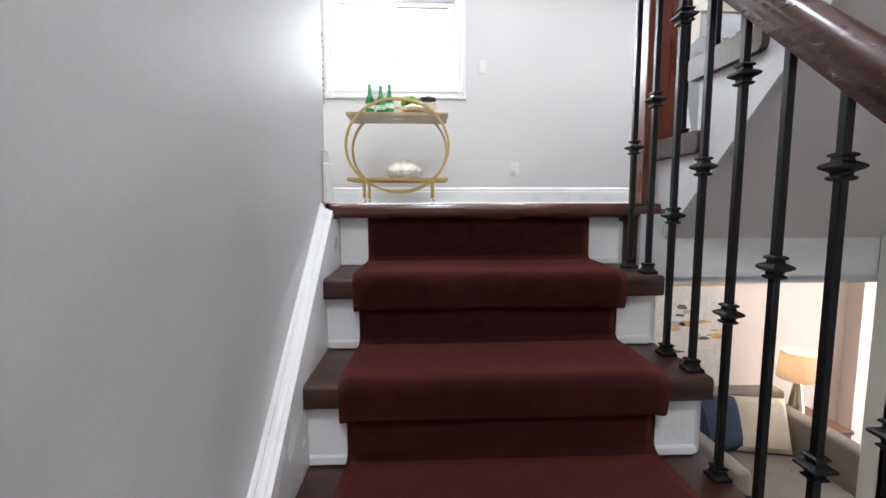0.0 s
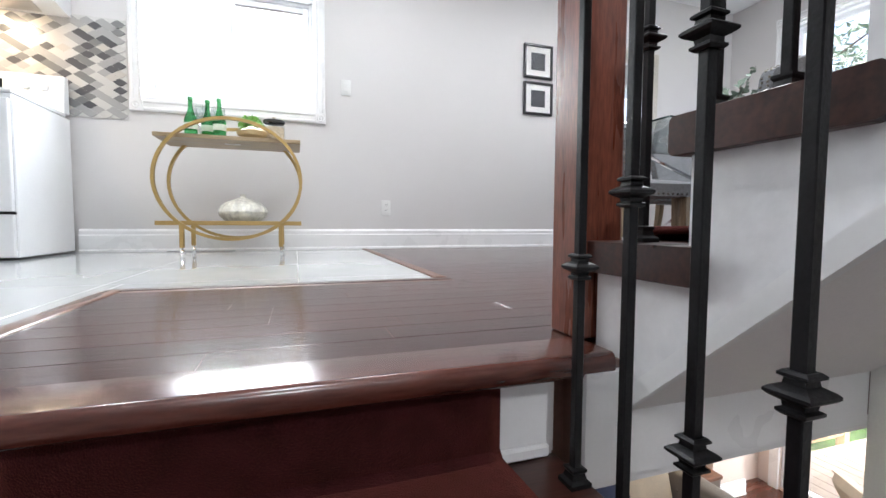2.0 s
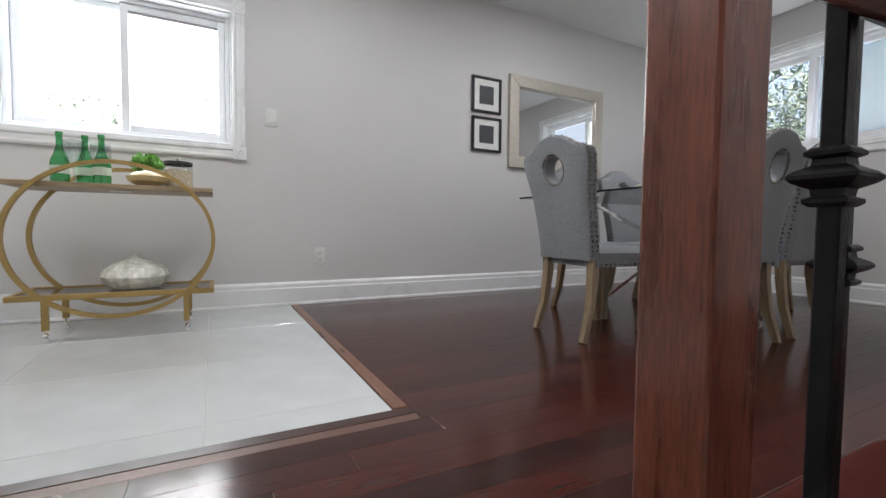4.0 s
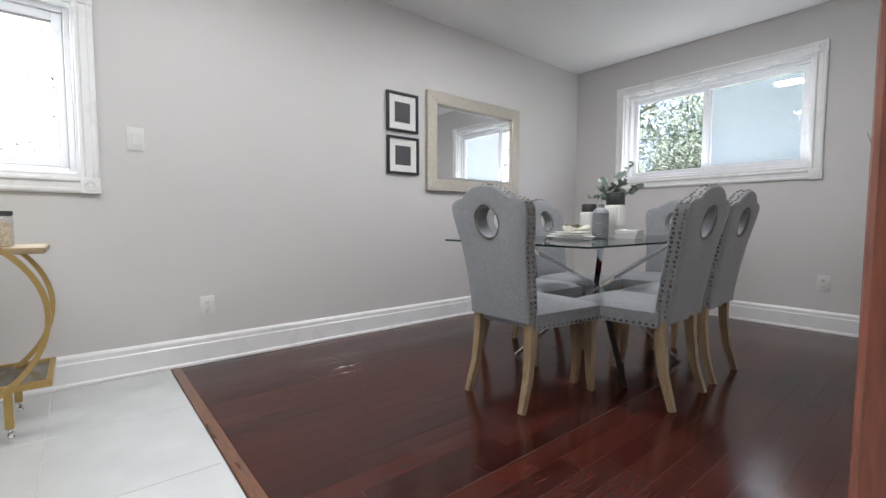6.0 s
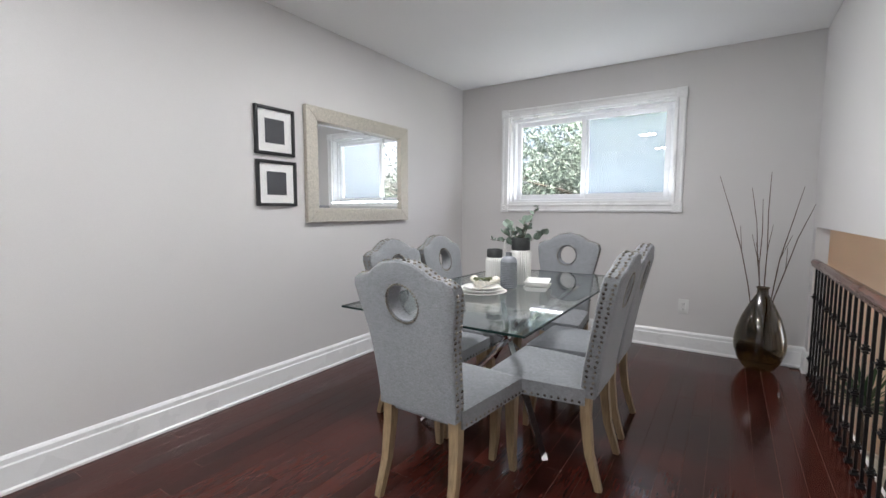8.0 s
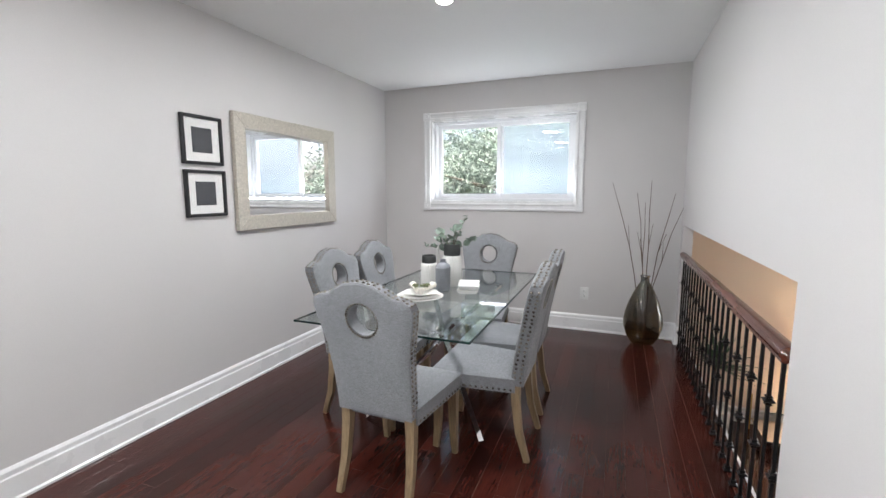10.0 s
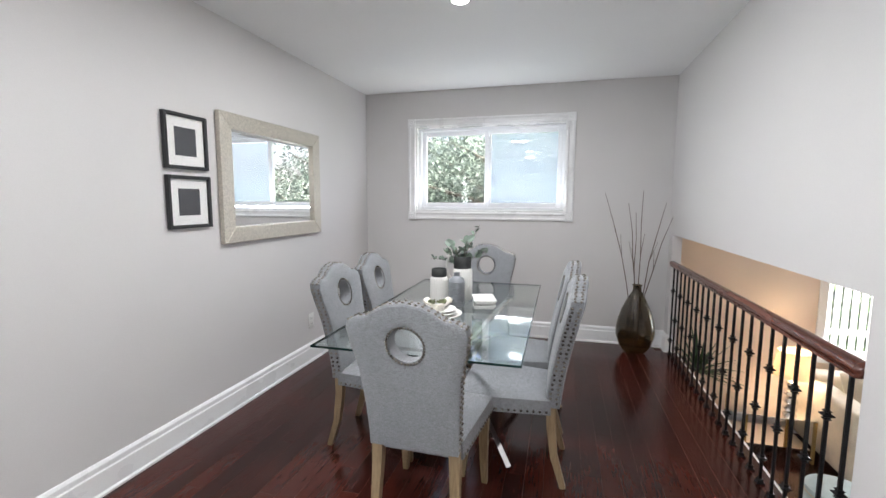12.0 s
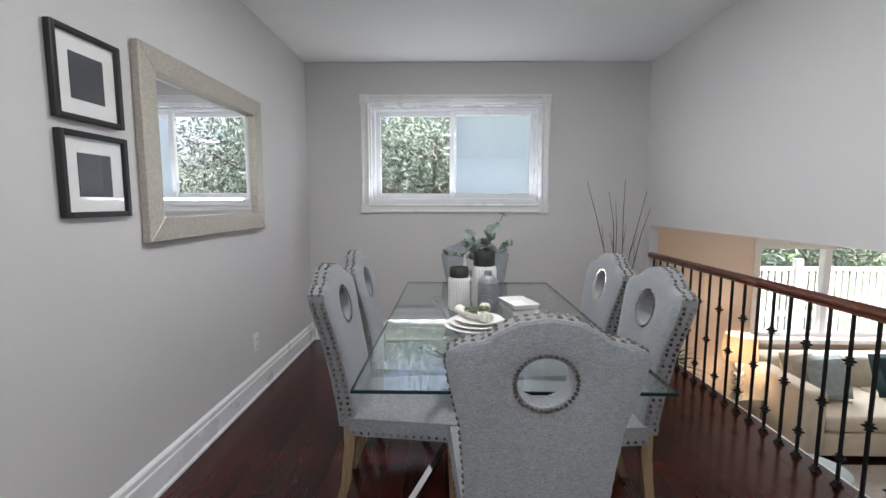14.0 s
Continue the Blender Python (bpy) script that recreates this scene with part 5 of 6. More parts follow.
part("knob", lathe([(0.004, 0.1232), (0.004, 0.130), (0.010, 0.134), (0.009, 0.140), (0, 0.142)], 16), NICKEL, jr, "", True)
ml = thing("vase", pose(0.540, 2.54, 0.2095) @ Matrix.Diagonal((1.14, 1.14, 1.12, 1)), "squat mottled cream glass vase on the cart shelf", "vase")
part("body", ribbed([(0.06, 0.0), (0.095, 0.008), (0.120, 0.032), (0.128, 0.058), (0.118, 0.086), (0.090, 0.110), (0.050, 0.126), (0.020, 0.138), (0.013, 0.150), (0.016, 0.158)], 64, 16, 0.003), MOTTLE, ml, "", True)

cbl = thing("cable", pose(0, 0, 0), "thin grey cable lying by the baseboard", "cable")
part("cord", tube([(0.02, 2.88, 0.004), (0.14, 2.86, 0.004), (0.24, 2.87, 0.004), (0.34, 2.85, 0.004), (0.45, 2.87, 0.004)], 0.0022, 6), CERGREY, cbl)

# stove
SX0, SX1, SY0 = -1.278, -0.513, 2.30
sv = thing("stove", pose(0, 0, 0), "white freestanding electric stove against the kitchen wall", "stove")
part("body", block(SX0, SX1, SY0, YN - 0.03, 0.012, 0.865, 0.006), ENAMEL, sv)
part("cooktop", block(SX0 - 0.004, SX1 + 0.004, SY0 - 0.012, YN - 0.09, 0.8655, 0.888, 0.008, 2), ENAMEL, sv)
part("backguard", prism([(YN - 0.105, 0.8885), (YN - 0.085, 1.12), (YN - 0.03, 1.125), (YN - 0.03, 0.8885)], "x", SX0, SX1, None, 0.005), ENAMEL, sv)
part("display", prism([(YN - 0.0985, 1.00), (YN - 0.0925, 1.075), (YN - 0.089, 1.075), (YN - 0.095, 1.00)], "x", -1.05, -0.82), DISPLAY, sv, "black control display")
for x in (-1.21, -1.13, -0.70, -0.61):
    k = lathe([(0.022, 0.0), (0.020, 0.014), (0.016, 0.016), (0, 0.016)], 20)
    part("knob", k, ENAMEL, sv, "", True, pose(x, YN - 0.096, 1.04, 90, 0, 0))
od = part("oven_door", block(SX0 + 0.006, SX1 - 0.006, SY0 - 0.030, SY0 - 0.001, 0.255, 0.835, 0.006, 2), ENAMEL, sv)
part("window", block(SX0 + 0.12, SX1 - 0.12, SY0 - 0.0335, SY0 - 0.0305, 0.37, 0.72, 0.001), OVENGLASS, od, "grey tinted oven window")
part("handle", tube([(SX0 + 0.06, SY0 - 0.03, 0.790), (SX0 + 0.065, SY0 - 0.07, 0.790), (SX1 - 0.065, SY0 - 0.07, 0.790), (SX1 - 0.06, SY0 - 0.03, 0.790)], 0.012, 10), ENAMEL, od, "", True)
part("drawer", block(SX0 + 0.006, SX1 - 0.006, SY0 - 0.024, SY0 - 0.001, 0.018, 0.240, 0.005, 2), ENAMEL, sv)
# black strip painting the shade between oven door and drawer
part("shadow_gap", boxes((SX0 + 0.004, SX1 - 0.004, SY0 - 0.006, SY0 - 0.0005, 0.2405, 0.2545)), DISPLAY, sv)

# hood over the stove
hd = thing("range_hood", pose(0, 0, 0), "white range hood with steel filter over the stove", "range hood")
part("body", prism([(2.44, 1.56), (2.44, 1.64), (2.50, 1.72), (YN - 0.002, 1.72), (YN - 0.002, 1.515), (YN - 0.04, 1.515), (2.47, 1.545)], "x", -1.258, -0.493), ENAMEL, hd)
part("filter", prism([(2.49, 1.5415), (YN - 0.06, 1.5145), (YN - 0.06, 1.5105), (2.49, 1.5375)], "x", -1.14, -0.62), STEEL, hd, "slotted steel grease filter")
part("lamp_lens", block(-0.90, -0.80, 2.60, 2.66, 1.519, 1.527), glowing("warm_lamp_lens", (1, 0.75, 0.45), 0.8), hd, "warm lit lamp lens")
lamp("hood_glow", "AREA", pose(-0.85, 2.68, 1.50, 12, 0, 0), 0.6, (1, 0.76, 0.50), size=0.12)
cb = thing("wall_cabinet", pose(0, 0, 0), "white wall cabinet above the range hood", "cabinet")
part("body", boxes((-1.258, -0.493, 2.62, YN - 0.002, 1.722, H - 0.002)), ENAMEL, cb)
for a, b in ((-1.253, -0.878), (-0.873, -0.498)):
    part("door", block(a, b, 2.598, 2.6195, 1.73, H - 0.01, 0.003), ENAMEL, cb)

# ---- lower room things ----
ls = thing("armchair", pose(3.20, 1.72, ZLOW, 0, 0, 0), "taupe button-tufted armchair with loose cushions", "armchair")
part("seat", block(-0.42, 0.30, -0.40, 0.36, 0.16, 0.42, 0.04, 3), TAUPE, ls, "", True)
part("backrest", block(-0.42, 0.44, 0.365, 0.52, 0.16, 0.80, 0.04, 3), TAUPE, ls, "", True)
part("arm", block(0.305, 0.44, -0.40, 0.36, 0.16, 0.70, 0.035, 3), TAUPE, ls, "", True)
part("arm", block(-0.56, -0.425, -0.40, 0.50, 0.16, 0.62, 0.035, 3), TAUPE, ls, "", True)
for x, y in ((-0.35, -0.3), (0.35, -0.3), (-0.35, 0.42), (0.35, 0.42)):
    part("leg", lathe([(0, 0.001), (0.016, 0.001), (0.024, 0.158), (0, 0.158)], 12), SIDEWOOD, ls, "", False, pose(x, y, 0))
bt = lathe([(0.012, 0), (0.008, 0.006), (0, 0.008)], 10)
b0 = part("button", bt, TAUPE, ls, "", True, pose(0.304, -0.15, 0.56, 0, -90, 0))
for x, y, z, r in ((0.304, 0.1, 0.56, -90), (0.304, -0.02, 0.46, -90), (-0.2, -0.1, 0.4205, 0), (0.1, -0.1, 0.4205, 0), (-0.05, 0.12, 0.4205, 0)):
    again(b0, ls, pose(x, y, z, 0, r, 0))
for x, y, a, m_, l in ((2.98, 1.93, 8, NAVY, "navy blue cushion leaning in the armchair"), (3.27, 1.90, -12, CREAM, "cream satin cushion leaning in the armchair")):
    cu = thing("cushion", pose(x, y, ZLOW + 0.425, 68, 0, a), l, "cushion", "armchair cushions")
    part("cover", cushion(0.40, 0.40, 0.15), m_, cu, "", True, pose(0, 0.18, 0))
st = thing("side_table", pose(3.72, 2.06, ZLOW), "walnut topped cube side table beside the armchair", "side table")
part("top", block(-0.20, 0.24, -0.24, 0.24, 0.555, 0.585, 0.004), SIDEWOOD, st)
part("body", block(-0.19, 0.23, -0.23, 0.23, 0.02, 0.5545, 0.004), TAUPE, st)


def table_lamp(m, base_profile, base_mat, shade_z, r0, r1, hh, watts, label):
    l = thing("table_lamp", m, label, "lamp", "lit table lamps")
    part("base", lathe(base_profile, 36), base_mat, l, "", True)
    part("rod", tube([(0, 0, shade_z - 0.06), (0, 0, shade_z + hh * 0.9)], 0.006, 8), NICKEL, l)
    sh = part("shade", lathe([(r0, shade_z), (r1, shade_z + hh), (r1 - 0.003, shade_z + hh), (r0 - 0.003, shade_z)], 40), SHADE, l, "warm glowing linen drum shade", True)
    part("bulb", lathe([(0.030 * math.sin(math.pi * i / 8), shade_z + hh * 0.5 - 0.03 * math.cos(math.pi * i / 8)) for i in range(9)], 16), glowing("warm_bulb", (1, 0.72, 0.42), 1.2), l)
    p = m.translation
    lamp("lamp_glow", "POINT", pose(p.x, p.y, p.z + shade_z + hh * 0.5), watts, (1, 0.74, 0.48), soft=0.05)
    return l


table_lamp(pose(3.66, 2.02, ZLOW + 0.586), [(0, 0.0005), (0.062, 0.0005), (0.064, 0.006), (0.058, 0.08), (0.040, 0.22), (0.026, 0.33), (0.020, 0.36), (0, 0.362)], SILVER, 0.345, 0.145, 0.125, 0.215, 0.55, "brushed silver cone lamp with a linen shade")
ar = thing("painting", pose(2.86, 2.42, -1.16), "abstract canvas in grey, white and ochre strokes", "painting")
part("canvas", boxes((-0.46, 0.46, -0.028, -0.001, -0.46, 0.46)), material("pale_canvas", (0.68, 0.64, 0.60), 0.8, vary=0.12, scale=5, fine=40), ar)
part("frame", boxes((-0.475, -0.4605, -0.034, -0.001, -0.475, 0.475), (0.4605, 0.475, -0.034, -0.001, -0.475, 0.475), (-0.46, 0.46, -0.034, -0.001, -0.475, -0.4605), (-0.46, 0.46, -0.034, -0.001, 0.4605, 0.475)), BRASS, ar, "thin gold frame")
rr = random.Random(8)
for c_, nm, n_ in (((0.10, 0.11, 0.13), "grey", 6), ((0.62, 0.36, 0.12), "ochre", 5), ((0.42, 0.44, 0.47), "mist", 6)):
    sm = material(nm + "_paint_stroke", c_, 0.6, vary=0.3, scale=20, bump=0.3)
    for k in range(n_):
        x, z = rr.uniform(-0.05, 0.40), rr.uniform(-0.25, 0.30)
        L, w_ = rr.uniform(0.08, 0.26), rr.uniform(0.015, 0.06)
        part("brush_stroke", prism([(x - L / 2, z), (x - L / 4, z + w_ / 2), (x + L / 4, z + w_ / 3), (x + L / 2, z - w_ / 4), (x + L / 5, z - w_ / 2), (x - L / 3, z - w_ / 3)], "y", -0.0300 - 0.0004 * k, -0.0285), sm, ar)
ot = thing("bench", pose(4.25, 1.15, ZLOW), "nailhead trimmed cream bench by the patio door", "bench")
part("body", block(-0.26, 0.40, -0.24, 0.24, 0.02, 0.42, 0.015, 2), NICKEL, ot)
cu = thing("cushion", pose(4.45, 1.15, ZLOW + 0.43, 60, 0, 60), "tan cushion leaning on the bench", "cushion")
part("cover", cushion(0.40, 0.40, 0.14), CREAM, cu, "", True, pose(0, 0.18, 0))

# ---- living room things ----
sf = thing("sofa", pose(5.67, -2.59, ZLIV), "cream tufted sofa below the wide window", "sofa")
part("base", block(-0.46, 0.50, -1.05, 1.05, 0.08, 0.30, 0.02, 2), SOFA, sf, "", True)
for y0, y1 in ((-0.90, -0.005), (0.005, 0.90)):
    part("seat_cushion", block(-0.47, 0.26, y0, y1, 0.302, 0.455, 0.05, 4), SOFA, sf, "", True)
part("backrest", block(0.27, 0.52, -1.05, 1.05, 0.302, 0.76, 0.05, 4), SOFA, sf, "", True)
for y0, y1 in ((-1.12, -0.905), (0.905, 1.12)):
    part("arm", block(-0.48, 0.52, y0, y1, 0.08, 0.70, 0.045, 4), SOFA, sf, "", True)
b0 = None
for i in range(11):
    for j in range(2):
        m_ = pose(0.269, -0.85 + 0.17 * i + 0.085 * (j % 2), 0.56 + 0.10 * j, 0, -90, 0)
        b0 = part("button", lathe([(0.012, 0), (0.008, 0.005), (0, 0.007)], 8), SOFA, sf, "", True, m_) if b0 is None else (again(b0, sf, m_), b0)[1]
for x in (-0.40, 0.44):
    for y in (-0.98, 0.98):
        part("leg", lathe([(0, 0.001), (0.018, 0.001), (0.026, 0.079), (0, 0.079)], 12), SIDEWOOD, sf, "", False, pose(x, y, 0))
for x, y, a, m_, l in ((5.74, -1.87, -75, CREAM, "pale patterned cushion against the sofa back"), (5.60, -2.02, -82, SAGE, "grey-green cushion on the cream sofa"), (5.66, -2.72, -90, material("dark_teal_cushion", (0.03, 0.06, 0.07), 0.9, fine=300, bump=0.3), "dark teal cushion on the cream sofa")):
    cu = thing("cushion", pose(x, y, ZLIV + 0.46, 66, 0, a), l, "cushion", "sofa cushions")
    part("cover", cushion(0.42, 0.42, 0.15), m_, cu, "", True, pose(0, 0.19, 0))
et = thing("side_table", pose(5.86, -1.13, ZLIV), "mirrored glass side table beside the sofa", "side table")
part("top", block(-0.26, 0.26, -0.30, 0.30, 0.42, 0.432, 0.002), MIRROR, et)
for sx in (-0.245, 0.245):
    for sy in (-0.285, 0.285):
        part("leg", block(sx - 0.012, sx + 0.012, sy - 0.012, sy + 0.012, 0.001, 0.4195), BRASS, et)
part("shelf", block(-0.23, 0.23, -0.27, 0.27, 0.12, 0.128), MIRROR, et)
cr = [(0, 0.0005), (0.06, 0.0005), (0.062, 0.018), (0.03, 0.024), (0.022, 0.03)]
for k, r_ in enumerate((0.052, 0.060, 0.044)):
    z0 = 0.035 + 0.085 * k
    cr += [(r_ * math.sin(math.pi * i / 8) + 0.010, z0 + 0.04 - 0.04 * math.cos(math.pi * i / 8)) for i in range(9)]
cr += [(0.012, 0.30), (0, 0.302)]
table_lamp(pose(5.86, -1.31, ZLIV + 0.4325), cr, CHROME, 0.33, 0.165, 0.145, 0.25, 1.9, "stacked glass ball lamp with a cream shade")
po = thing("ottoman", pose(4.56, -1.07, ZLIV) @ Matrix.Diagonal((0.76, 0.76, 0.95, 1)), "round pale seafoam velvet ottoman", "ottoman")
part("body", lathe([(0, 0.03), (0.25, 0.03), (0.27, 0.06), (0.27, 0.34), (0.26, 0.36)], 40), SEAFOAM, po, "", True)
part("cushion_top", lathe([(0.262, 0.361), (0.275, 0.38), (0.27, 0.405), (0.20, 0.425), (0.06, 0.418), (0, 0.410)], 40), SEAFOAM, po, "", True)
part("piping", tube([(0.268 * math.cos(2 * math.pi * k / 40), 0.268 * math.sin(2 * math.pi * k / 40), 0.362) for k in range(40)], 0.007, 8, None, 1, True), CREAM, po, "", True)
rg = thing("area_rug", pose(4.2, -2.6, ZLIV + 0.0005), "pale wool rug on the living room floor", "rug")
part("pile", block(-1.0, 1.0, -1.2, 1.2, 0, 0.014, 0.004), RUG, rg)
hpn = thing("house_plant", pose(5.72, -0.43, ZLIV), "spiky dark green house plant in a pot", "plant")
part("pot", lathe([(0, 0.001), (0.13, 0.001), (0.17, 0.36), (0.155, 0.36), (0.15, 0.33), (0, 0.33)], 28), CERAMIC, hpn, "", True)
part("trunk", tube([(0, 0, 0.33), (0.01, 0, 0.55), (0, 0.01, 0.78)], [0.022, 0.018, 0.014], 8), BARK, hpn, "", True)
lb = bmesh.new()
rr = random.Random(11)
for k in range(70):
    a, e = rr.uniform(0, 6.283), rr.uniform(0.1, 1.25)
    L = rr.uniform(0.28, 0.48)
    d = Vector((math.cos(a) * math.cos(e), math.sin(a) * math.cos(e), math.sin(e)))
    sd = Vector((-math.sin(a), math.cos(a), 0))
    p0 = Vector((0, 0, 0.76))
    rows = []
    for q, wv in ((0, 0.006), (0.3, 0.013), (0.65, 0.011), (1, 0.001)):
        c_ = p0 + d * L * q - Vector((0, 0, 0.22 * L * q * q * (1.3 - e)))
        rows.append((lb.verts.new(c_ + sd * wv), lb.verts.new(c_ - sd * wv)))
    for r0, r1 in zip(rows, rows[1:]):
        lb.faces.new((r0[0], r0[1], r1[1], r1[0]))
part("fronds", lb, material("dark_frond", (0.030, 0.075, 0.028), 0.45, vary=0.4, pieces=0.3), hpn)

# ---- outside ----
setting("ground", boxes((-300, 300, -300, 300, -2.70, -2.5)), GRASS, "green lawn around the house to the horizon", "ground")
dk = thing("deck", pose(0, 0, ZLOW - 0.05), "pale weathered wooden deck outside the patio door", "deck", "", "structure")
b0 = None
for k in range(24):
    x = 5.42 + 0.145 * k
    b0 = part("board", block(0, 0.138, -1.5, 2.66, -0.03, 0.0, 0.003), DECK, dk, "", False, pose(x, 0, 0)) if b0 is None else (again(b0, dk, pose(x, 0, 0)), b0)[1]
wf = thing("fence", pose(5.4, 2.70, ZLOW - 0.05), "tan cedar board fence beside the deck", "fence")
b0 = None
for k in range(11):
    b0 = part("board", block(0, 0.136, 0, 0.02, 0.06, 1.9, 0.002), FENCEWOOD, wf, "", False, pose(0.14 * k, 0, 0)) if b0 is None else (again(b0, wf, pose(0.14 * k, 0, 0)), b0)[1]
part("rail", block(0, 1.54, -0.04, -0.001, 0.10, 0.19), FENCEWOOD, wf)
part("post", block(1.545, 1.635, -0.05, 0.04, -0.1, 1.95), FENCEWOOD, wf)
pf = thing("fence", pose(9.6, -9.0, -2.5), "white painted picket fence along the garden", "fence")
b0 = p0 = None
for k in range(84):
    b0 = part("picket", block(0, 0.02, 0, 0.086, 0.05, 2.47, 0.003), FENCEWHITE, pf, "", False, pose(0, 0.125 * k, 0)) if b0 is None else (again(b0, pf, pose(0, 0.125 * k, 0)), b0)[1]
for k in range(6):
    p0 = part("post", block(-0.03, 0.09, -0.06, 0.06, 0, 2.70, 0.006), FENCEWHITE, pf, "", False, pose(-0.03, 2.1 * k, 0)) if p0 is None else (again(p0, pf, pose(-0.03, 2.1 * k, 0)), p0)[1]
part("rail", boxes((0.0205, 0.06, 0, 10.5, 0.4, 0.5), (0.0205, 0.06, 0, 10.5, 1.6, 1.7), (-0.02, 0.04, 0, 10.5, 2.48, 2.55)), FENCEWHITE, pf)


def tree(x, y, z0, height, crown, leaves, size, seed, label, flat=1.0):
    rng = np.random.default_rng(seed)
    t = thing("tree", pose(x, y, z0), label, "tree", "garden trees")
    tr = bmesh.new()
    tube([(0, 0, 0), (0.04, 0.02, height * 0.3), (-0.03, 0.04, height * 0.6), (0.02, 0, height * 0.9)], [0.16, 0.12, 0.08, 0.03], 10, tr)
    tips = []
    for k in range(16):
        a, q = rng.uniform(0, 6.283), rng.uniform(0.15, 0.85)
        e = rng.uniform(0.1, 0.8)
        L = crown * rng.uniform(0.55, 0.95)
        p = np.array((0, 0, height * q))
        d = np.array((math.cos(a) * flat, math.sin(a), e))
        tips += [p + d * L * u for u in (0.45, 0.7, 0.95)]
        tube([tuple(p), tuple(p + d * L * 0.5 + (0, 0, 0.05)), tuple(p + d * L)], [0.045, 0.028, 0.01], 6, tr)
    part("trunk", tr, BARK, t, "", True)
    tips = np.array(tips)
    pts = tips[rng.integers(0, len(tips), leaves)] + rng.normal(size=(leaves, 3)) * crown * 0.20 * np.array((flat, 1, 1))
    v, f = leaf_cloud(pts, size, seed + 1)
    c = raw_mesh("crown", v, f, FOLIAGE)
    c.parent = t


tree(8.0, 1.9, -2.5, 5.2, 2.0, 24000, 0.047, 1, "leafy green tree close outside the dining window", 0.45)
tree(8.9, 0.2, -2.5, 4.6, 1.7, 17000, 0.047, 2, "leafy green tree beyond the dining window", 0.6)
tree(11.0, 1.3, -2.5, 6.2, 2.6, 22000, 0.07, 9, "broad leafy tree behind the garden trees", 0.7)
tree(8.6, 4.6, -2.5, 6.0, 2.2, 6000, 0.09, 3, "tall leafy tree beside the house", 0.7)
tree(0.2, 9.0, -2.5, 4.5, 2.2, 14000, 0.055, 4, "leafy tree behind the kitchen window")
tree(3.2, 10.0, -2.5, 4.3, 2.2, 12000, 0.055, 5, "leafy tree behind the kitchen window")
tree(12.5, -4.0, -2.5, 3.6, 2.0, 5000, 0.11, 6, "leafy tree behind the white fence")
tree(12.8, -7.5, -2.5, 3.4, 2.0, 4000, 0.11, 7, "leafy tree behind the white fence")
tree(11.8, -0.8, -2.5, 4.0, 2.0, 4000, 0.11, 8, "leafy tree behind the white fence")

bd = bmesh.new()
box(bd, -90, 90, 75, 75.5, -2.4, 60)
setting("backdrop", bd, glowing("white_hazy_sky", (1, 1, 1), 0.28), "bright white hazy sky behind the garden trees", "sky")

# ---- floors and backsplash in pieces ----
fl_ = bpy.data.objects["floor_slab"]
rr = random.Random(21)
PM = {}


def plank(x0, x1, y0, y1):
    key = (round(x1 - x0, 2), round(y1 - y0, 3))
    if key not in PM:
        bm = block(0, key[0] - 0.0011, 0, key[1] - 0.0011, -0.0155, 0.0, 0.0006)
        me = bpy.data.meshes.new("plank")
        bm.to_mesh(me)
        bm.free()
        me.materials.append(PLANK)
        PM[key] = me
    o = new("plank", PM[key])
    o.parent = fl_
    o.matrix_basis = pose(x0, y0, rr.uniform(-0.0002, 0.0))


# sheet just under the boards, its lighter colour painting glints along the seams
setting("plank_filler", boxes((0.37, 1.41, 0.0935, 0.945, -0.0158, -0.0009), (1.4101, XE - 0.001, 0.0935, YN - 0.002, -0.0158, -0.0009), (2.608, 5.135, -0.068, 0.0934, -0.0158, -0.0009)), SUBFLOOR, "thin brown sheet, lightened as light caught on floorboard edges", "filler")
PW = 0.0905
y = 0.0925
rows_ = []
while y < YN - 0.02:
    rows_.append((y, min(y + PW, YN - 0.001)))
    y += PW
for a, b in rows_:
    xs = 0.368 if b < 0.975 else 1.408
    x = xs
    first = True
    while x < XE - 0.01:
        L = round(rr.choice((0.40, 0.55, 0.70, 0.85, 1.00, 1.20)) * (rr.uniform(0.4, 1) if first else 1), 2)
        first = False
        e = x + L
        if XE - e < 0.2:
            e = XE
        plank(x, e, a, b)
        x = e
for x0, x1 in ((1.43, 1.99), (2.62, 3.42), (3.42, 4.32), (4.32, 5.14)):
    plank(x0, x1, 0.0 if x0 > 2 else 0.052, 0.0925)
plank(1.991, 2.619, 0.0065, 0.0925)
plank(0.368, 0.436, 0.0255, 0.0925)
for x0, x1 in ((2.62, 3.72), (3.72, 5.14)):
    plank(x0, x1, -0.07, 0.0)
# thresholds between boards and tiles
for ol in (("y", 1.360, 1.406, 0.992, YN - 0.027), ("x", 0.322, 1.406, 0.946, 0.990), ("y", 0.322, 0.366, 0.0255, 0.944)):
    kind_, x0, x1, y0, y1 = ol
    setting("threshold", block(x0, x1, y0, y1, -0.0155, 0.0035 if kind_ == "y" else 0.0009, 0.0025 if kind_ == "y" else 0.0008), STRIP if kind_ == "y" else TREAD, "narrow brown wooden threshold between tiles and boards", "trim")
setting("tile_grout", boxes((-2.7, 1.357, 0.993, 2.918, -0.0158, -0.0022), (-2.7, 0.242, -0.86, 0.9925, -0.0158, -0.0022), (0.2425, 0.319, 0.0255, 0.9925, -0.0158, -0.0022)), GROUT, "pale grout bed under the kitchen tiles", "grout")
TM = {}
G = 0.0018
xs = [-2.7 + 0.0] + [0.87 + 0.6 * k for k in range(-5, 1)] + [1.358]
ys = [-0.86, -0.68, -0.08, 0.0255, 0.52, 1.12, 1.72, 2.32, 2.919]
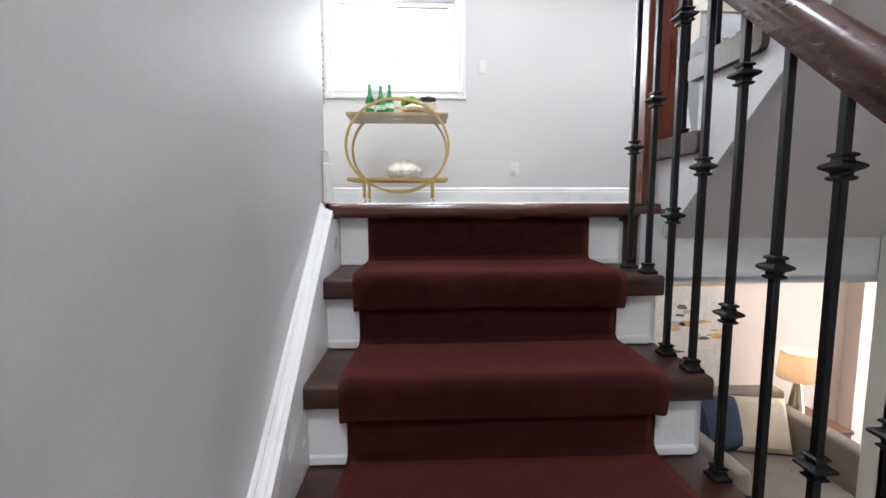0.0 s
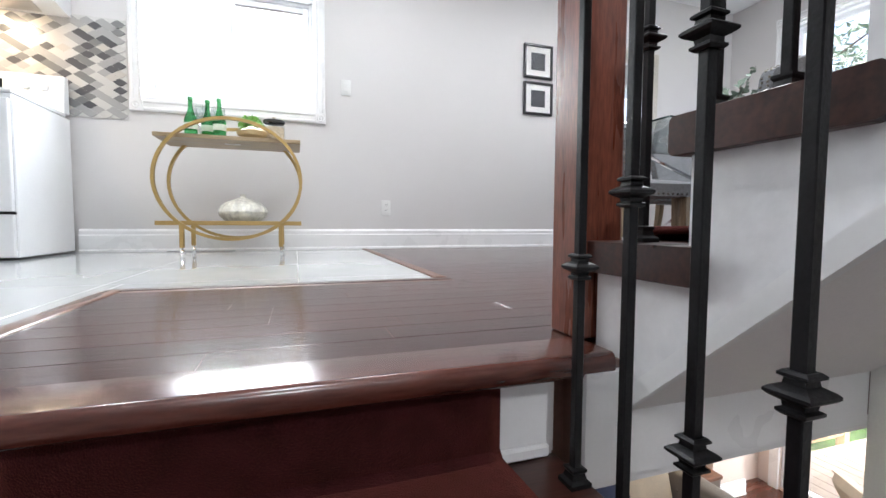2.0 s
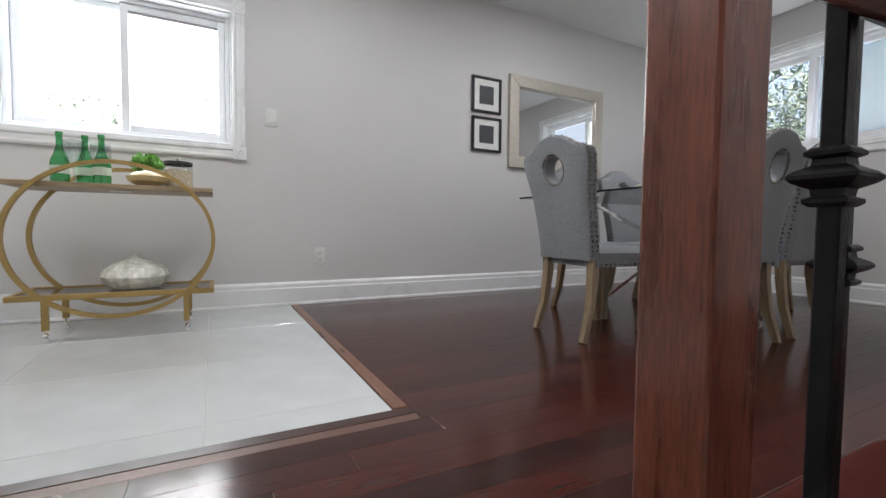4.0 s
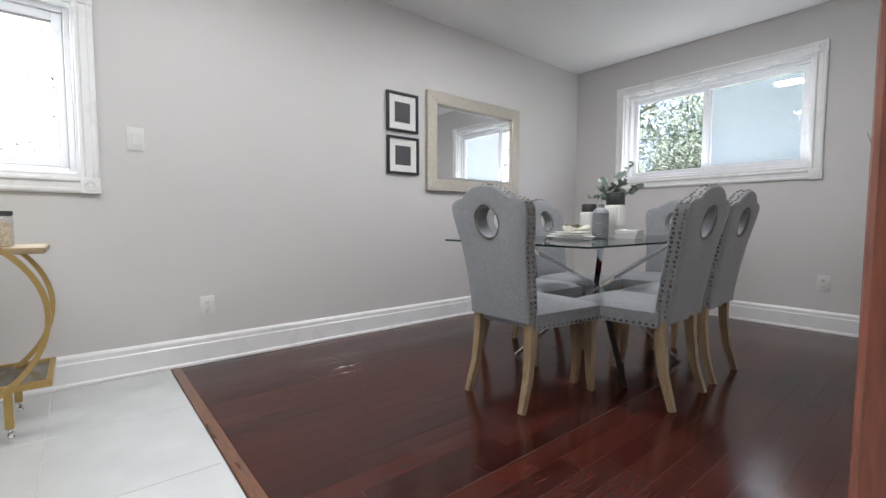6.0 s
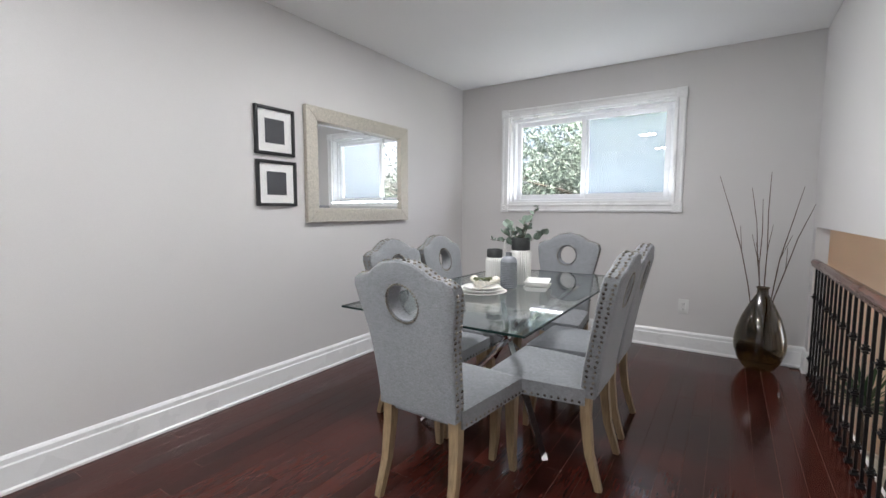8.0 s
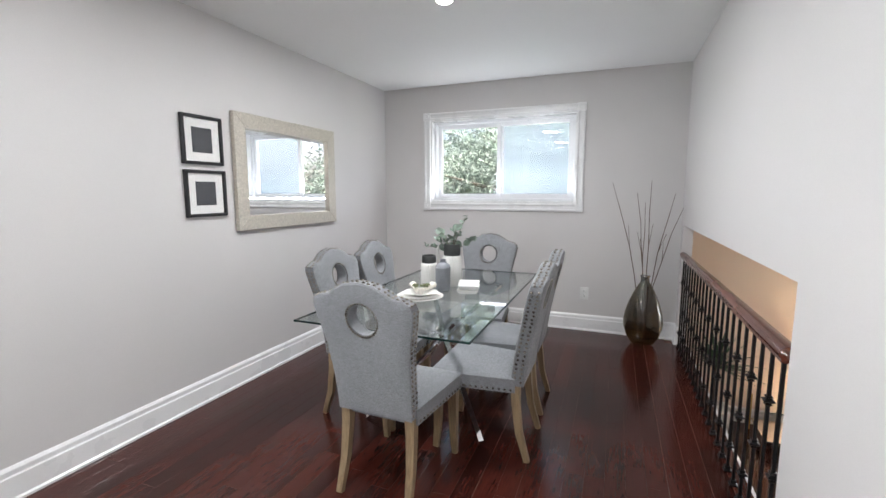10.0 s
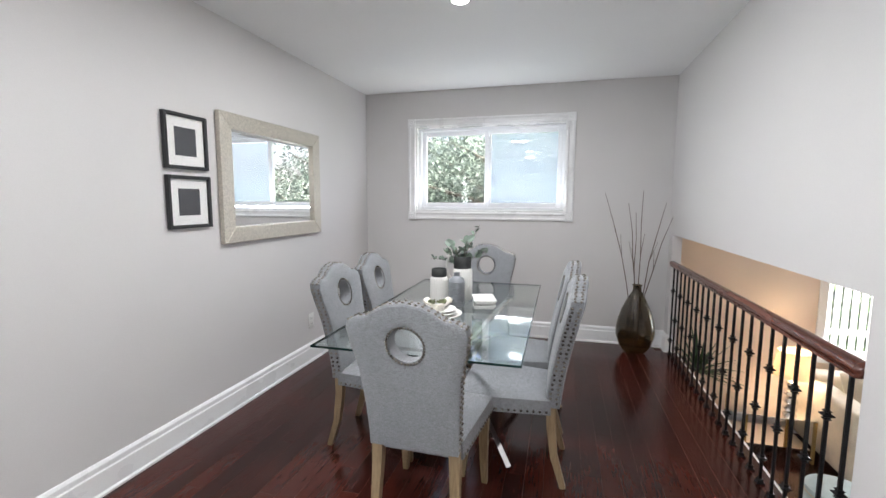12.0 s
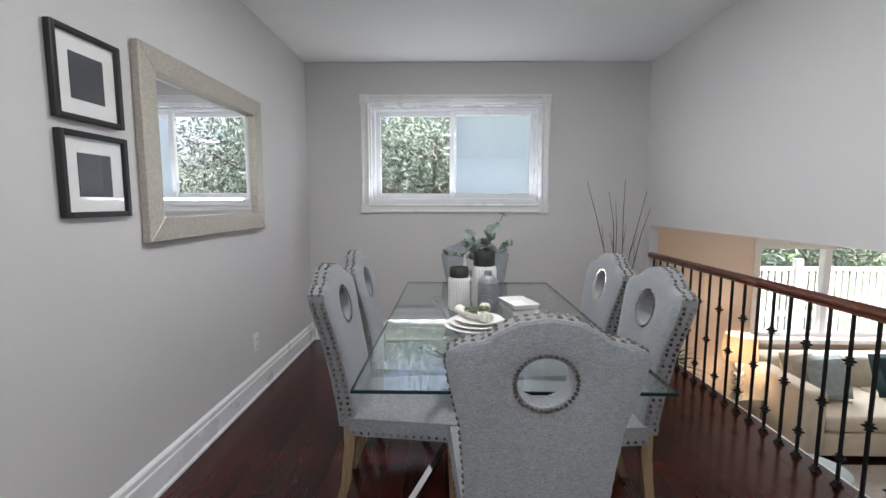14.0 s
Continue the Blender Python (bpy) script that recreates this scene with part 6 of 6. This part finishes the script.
for i in range(len(xs) - 1):
    for j in range(len(ys) - 1):
        cells = []
        x0, x1, y0, y1 = xs[i], xs[i + 1], ys[j], ys[j + 1]
        # the landing's corner is boarded: cut tiles there
        if y1 <= 0.992:
            if x0 >= 0.32:
                continue
            cells = [(x0, min(x1, 0.320), y0, y1)]
        elif y0 < 0.992:
            cells = [(x0, min(x1, 0.320), y0, y1)] if x0 < 0.32 else []
            if x1 > 0.32:
                cells.append((max(x0, 0.320), x1, 0.992, y1))
        else:
            cells = [(x0, x1, y0, y1)]
        for a, b, c_, d in cells:
            if b > 0.25 and c_ < 0.02:
                if a >= 0.245:
                    continue
                b = 0.243
            if b - a < 0.02:
                continue
            key = (round(b - a, 3), round(d - c_, 3))
            if key not in TM:
                bm = block(0, key[0] - G, 0, key[1] - G, -0.0155, 0.0, 0.001)
                me = bpy.data.meshes.new("tile")
                bm.to_mesh(me)
                bm.free()
                me.materials.append(TILE)
                TM[key] = me
            o = new("tile", TM[key])
            o.parent = fl_
            o.matrix_basis = pose(a, c_, -0.0006)

# mosaic behind the stove: wavy lozenges in greys
bs = setting("backsplash", boxes((-1.95, -0.195, YN - 0.006, YN - 0.001, 0.892, 1.545)), GROUT, "grey lozenge mosaic backsplash behind the stove", "backsplash")
BT = material("mosaic_glaze", (0.5, 0.5, 0.5), 0.22, vary=0.0, bump=0.04, pieces=0.0)
nt = BT.node_tree
info, geo = nt.nodes.new("ShaderNodeObjectInfo"), nt.nodes.new("ShaderNodeNewGeometry")
ad, fr = nt.nodes.new("ShaderNodeMath"), nt.nodes.new("ShaderNodeMath")
ad.operation, fr.operation = "ADD", "FRACT"
nt.links.new(info.outputs["Random"], ad.inputs[0])
nt.links.new(geo.outputs["Random Per Island"], ad.inputs[1])
nt.links.new(ad.outputs[0], fr.inputs[0])
cr_ = nt.nodes.new("ShaderNodeValToRGB")
cr_.color_ramp.interpolation = "CONSTANT"
els = cr_.color_ramp.elements
els[0].position, els[0].color = 0.0, (0.54, 0.53, 0.51, 1)
els[1].position, els[1].color = 0.26, (0.36, 0.355, 0.35, 1)
for p_, c_ in ((0.55, (0.20, 0.20, 0.20, 1)), (0.70, (0.10, 0.10, 0.105, 1)), (0.84, (0.50, 0.47, 0.43, 1))):
    els.new(p_).color = c_
nt.links.new(fr.outputs[0], cr_.inputs[0])
nt.links.new(cr_.outputs[0], nt.nodes["Principled BSDF"].inputs["Base Color"])
LW_, LH_ = 0.086, 0.054
ol = [(-LW_ / 2, 0.0), (-LW_ * 0.30, -LH_ * 0.22), (0.0, -LH_ / 2), (LW_ * 0.22, -LH_ * 0.36), (LW_ / 2, 0.0), (LW_ * 0.30, LH_ * 0.22), (0.0, LH_ / 2), (-LW_ * 0.22, LH_ * 0.36)]
ol = [(a * 0.965, b * 0.955) for a, b in ol]
tb_ = prism(ol, "y", -0.0045, 0.0)
tmesh = bpy.data.meshes.new("tile")
tb_.to_mesh(tmesh)
tmesh.materials.append(BT)
rest = bmesh.new()
row = 0
z = 0.892 + LH_ / 2
while z < 1.545 - LH_ / 2 + 0.001:
    x = -0.195 - LW_ / 2 - (LW_ / 2 if row % 2 else 0)
    while x > -1.95 + LW_ / 2:
        if x > -1.02:
            o = new("tile", tmesh)
            o.parent = bs
            o.matrix_basis = pose(x, YN - 0.0062, z)
        else:
            vs = [[rest.verts.new((x + a, YN - 0.0062 - d, z + b)) for a, b in ol] for d in (0.0, 0.0045)]
            rest.faces.new(vs[1])
            for i in range(8):
                rest.faces.new((vs[0][i], vs[0][(i + 1) % 8], vs[1][(i + 1) % 8], vs[1][i]))
        x -= LW_
    z += LH_ / 2
    row += 1
ro = link_mesh("mosaic_rest", rest, BT)
ro.parent = bs
tagged(ro, "", "", "", "stuff")
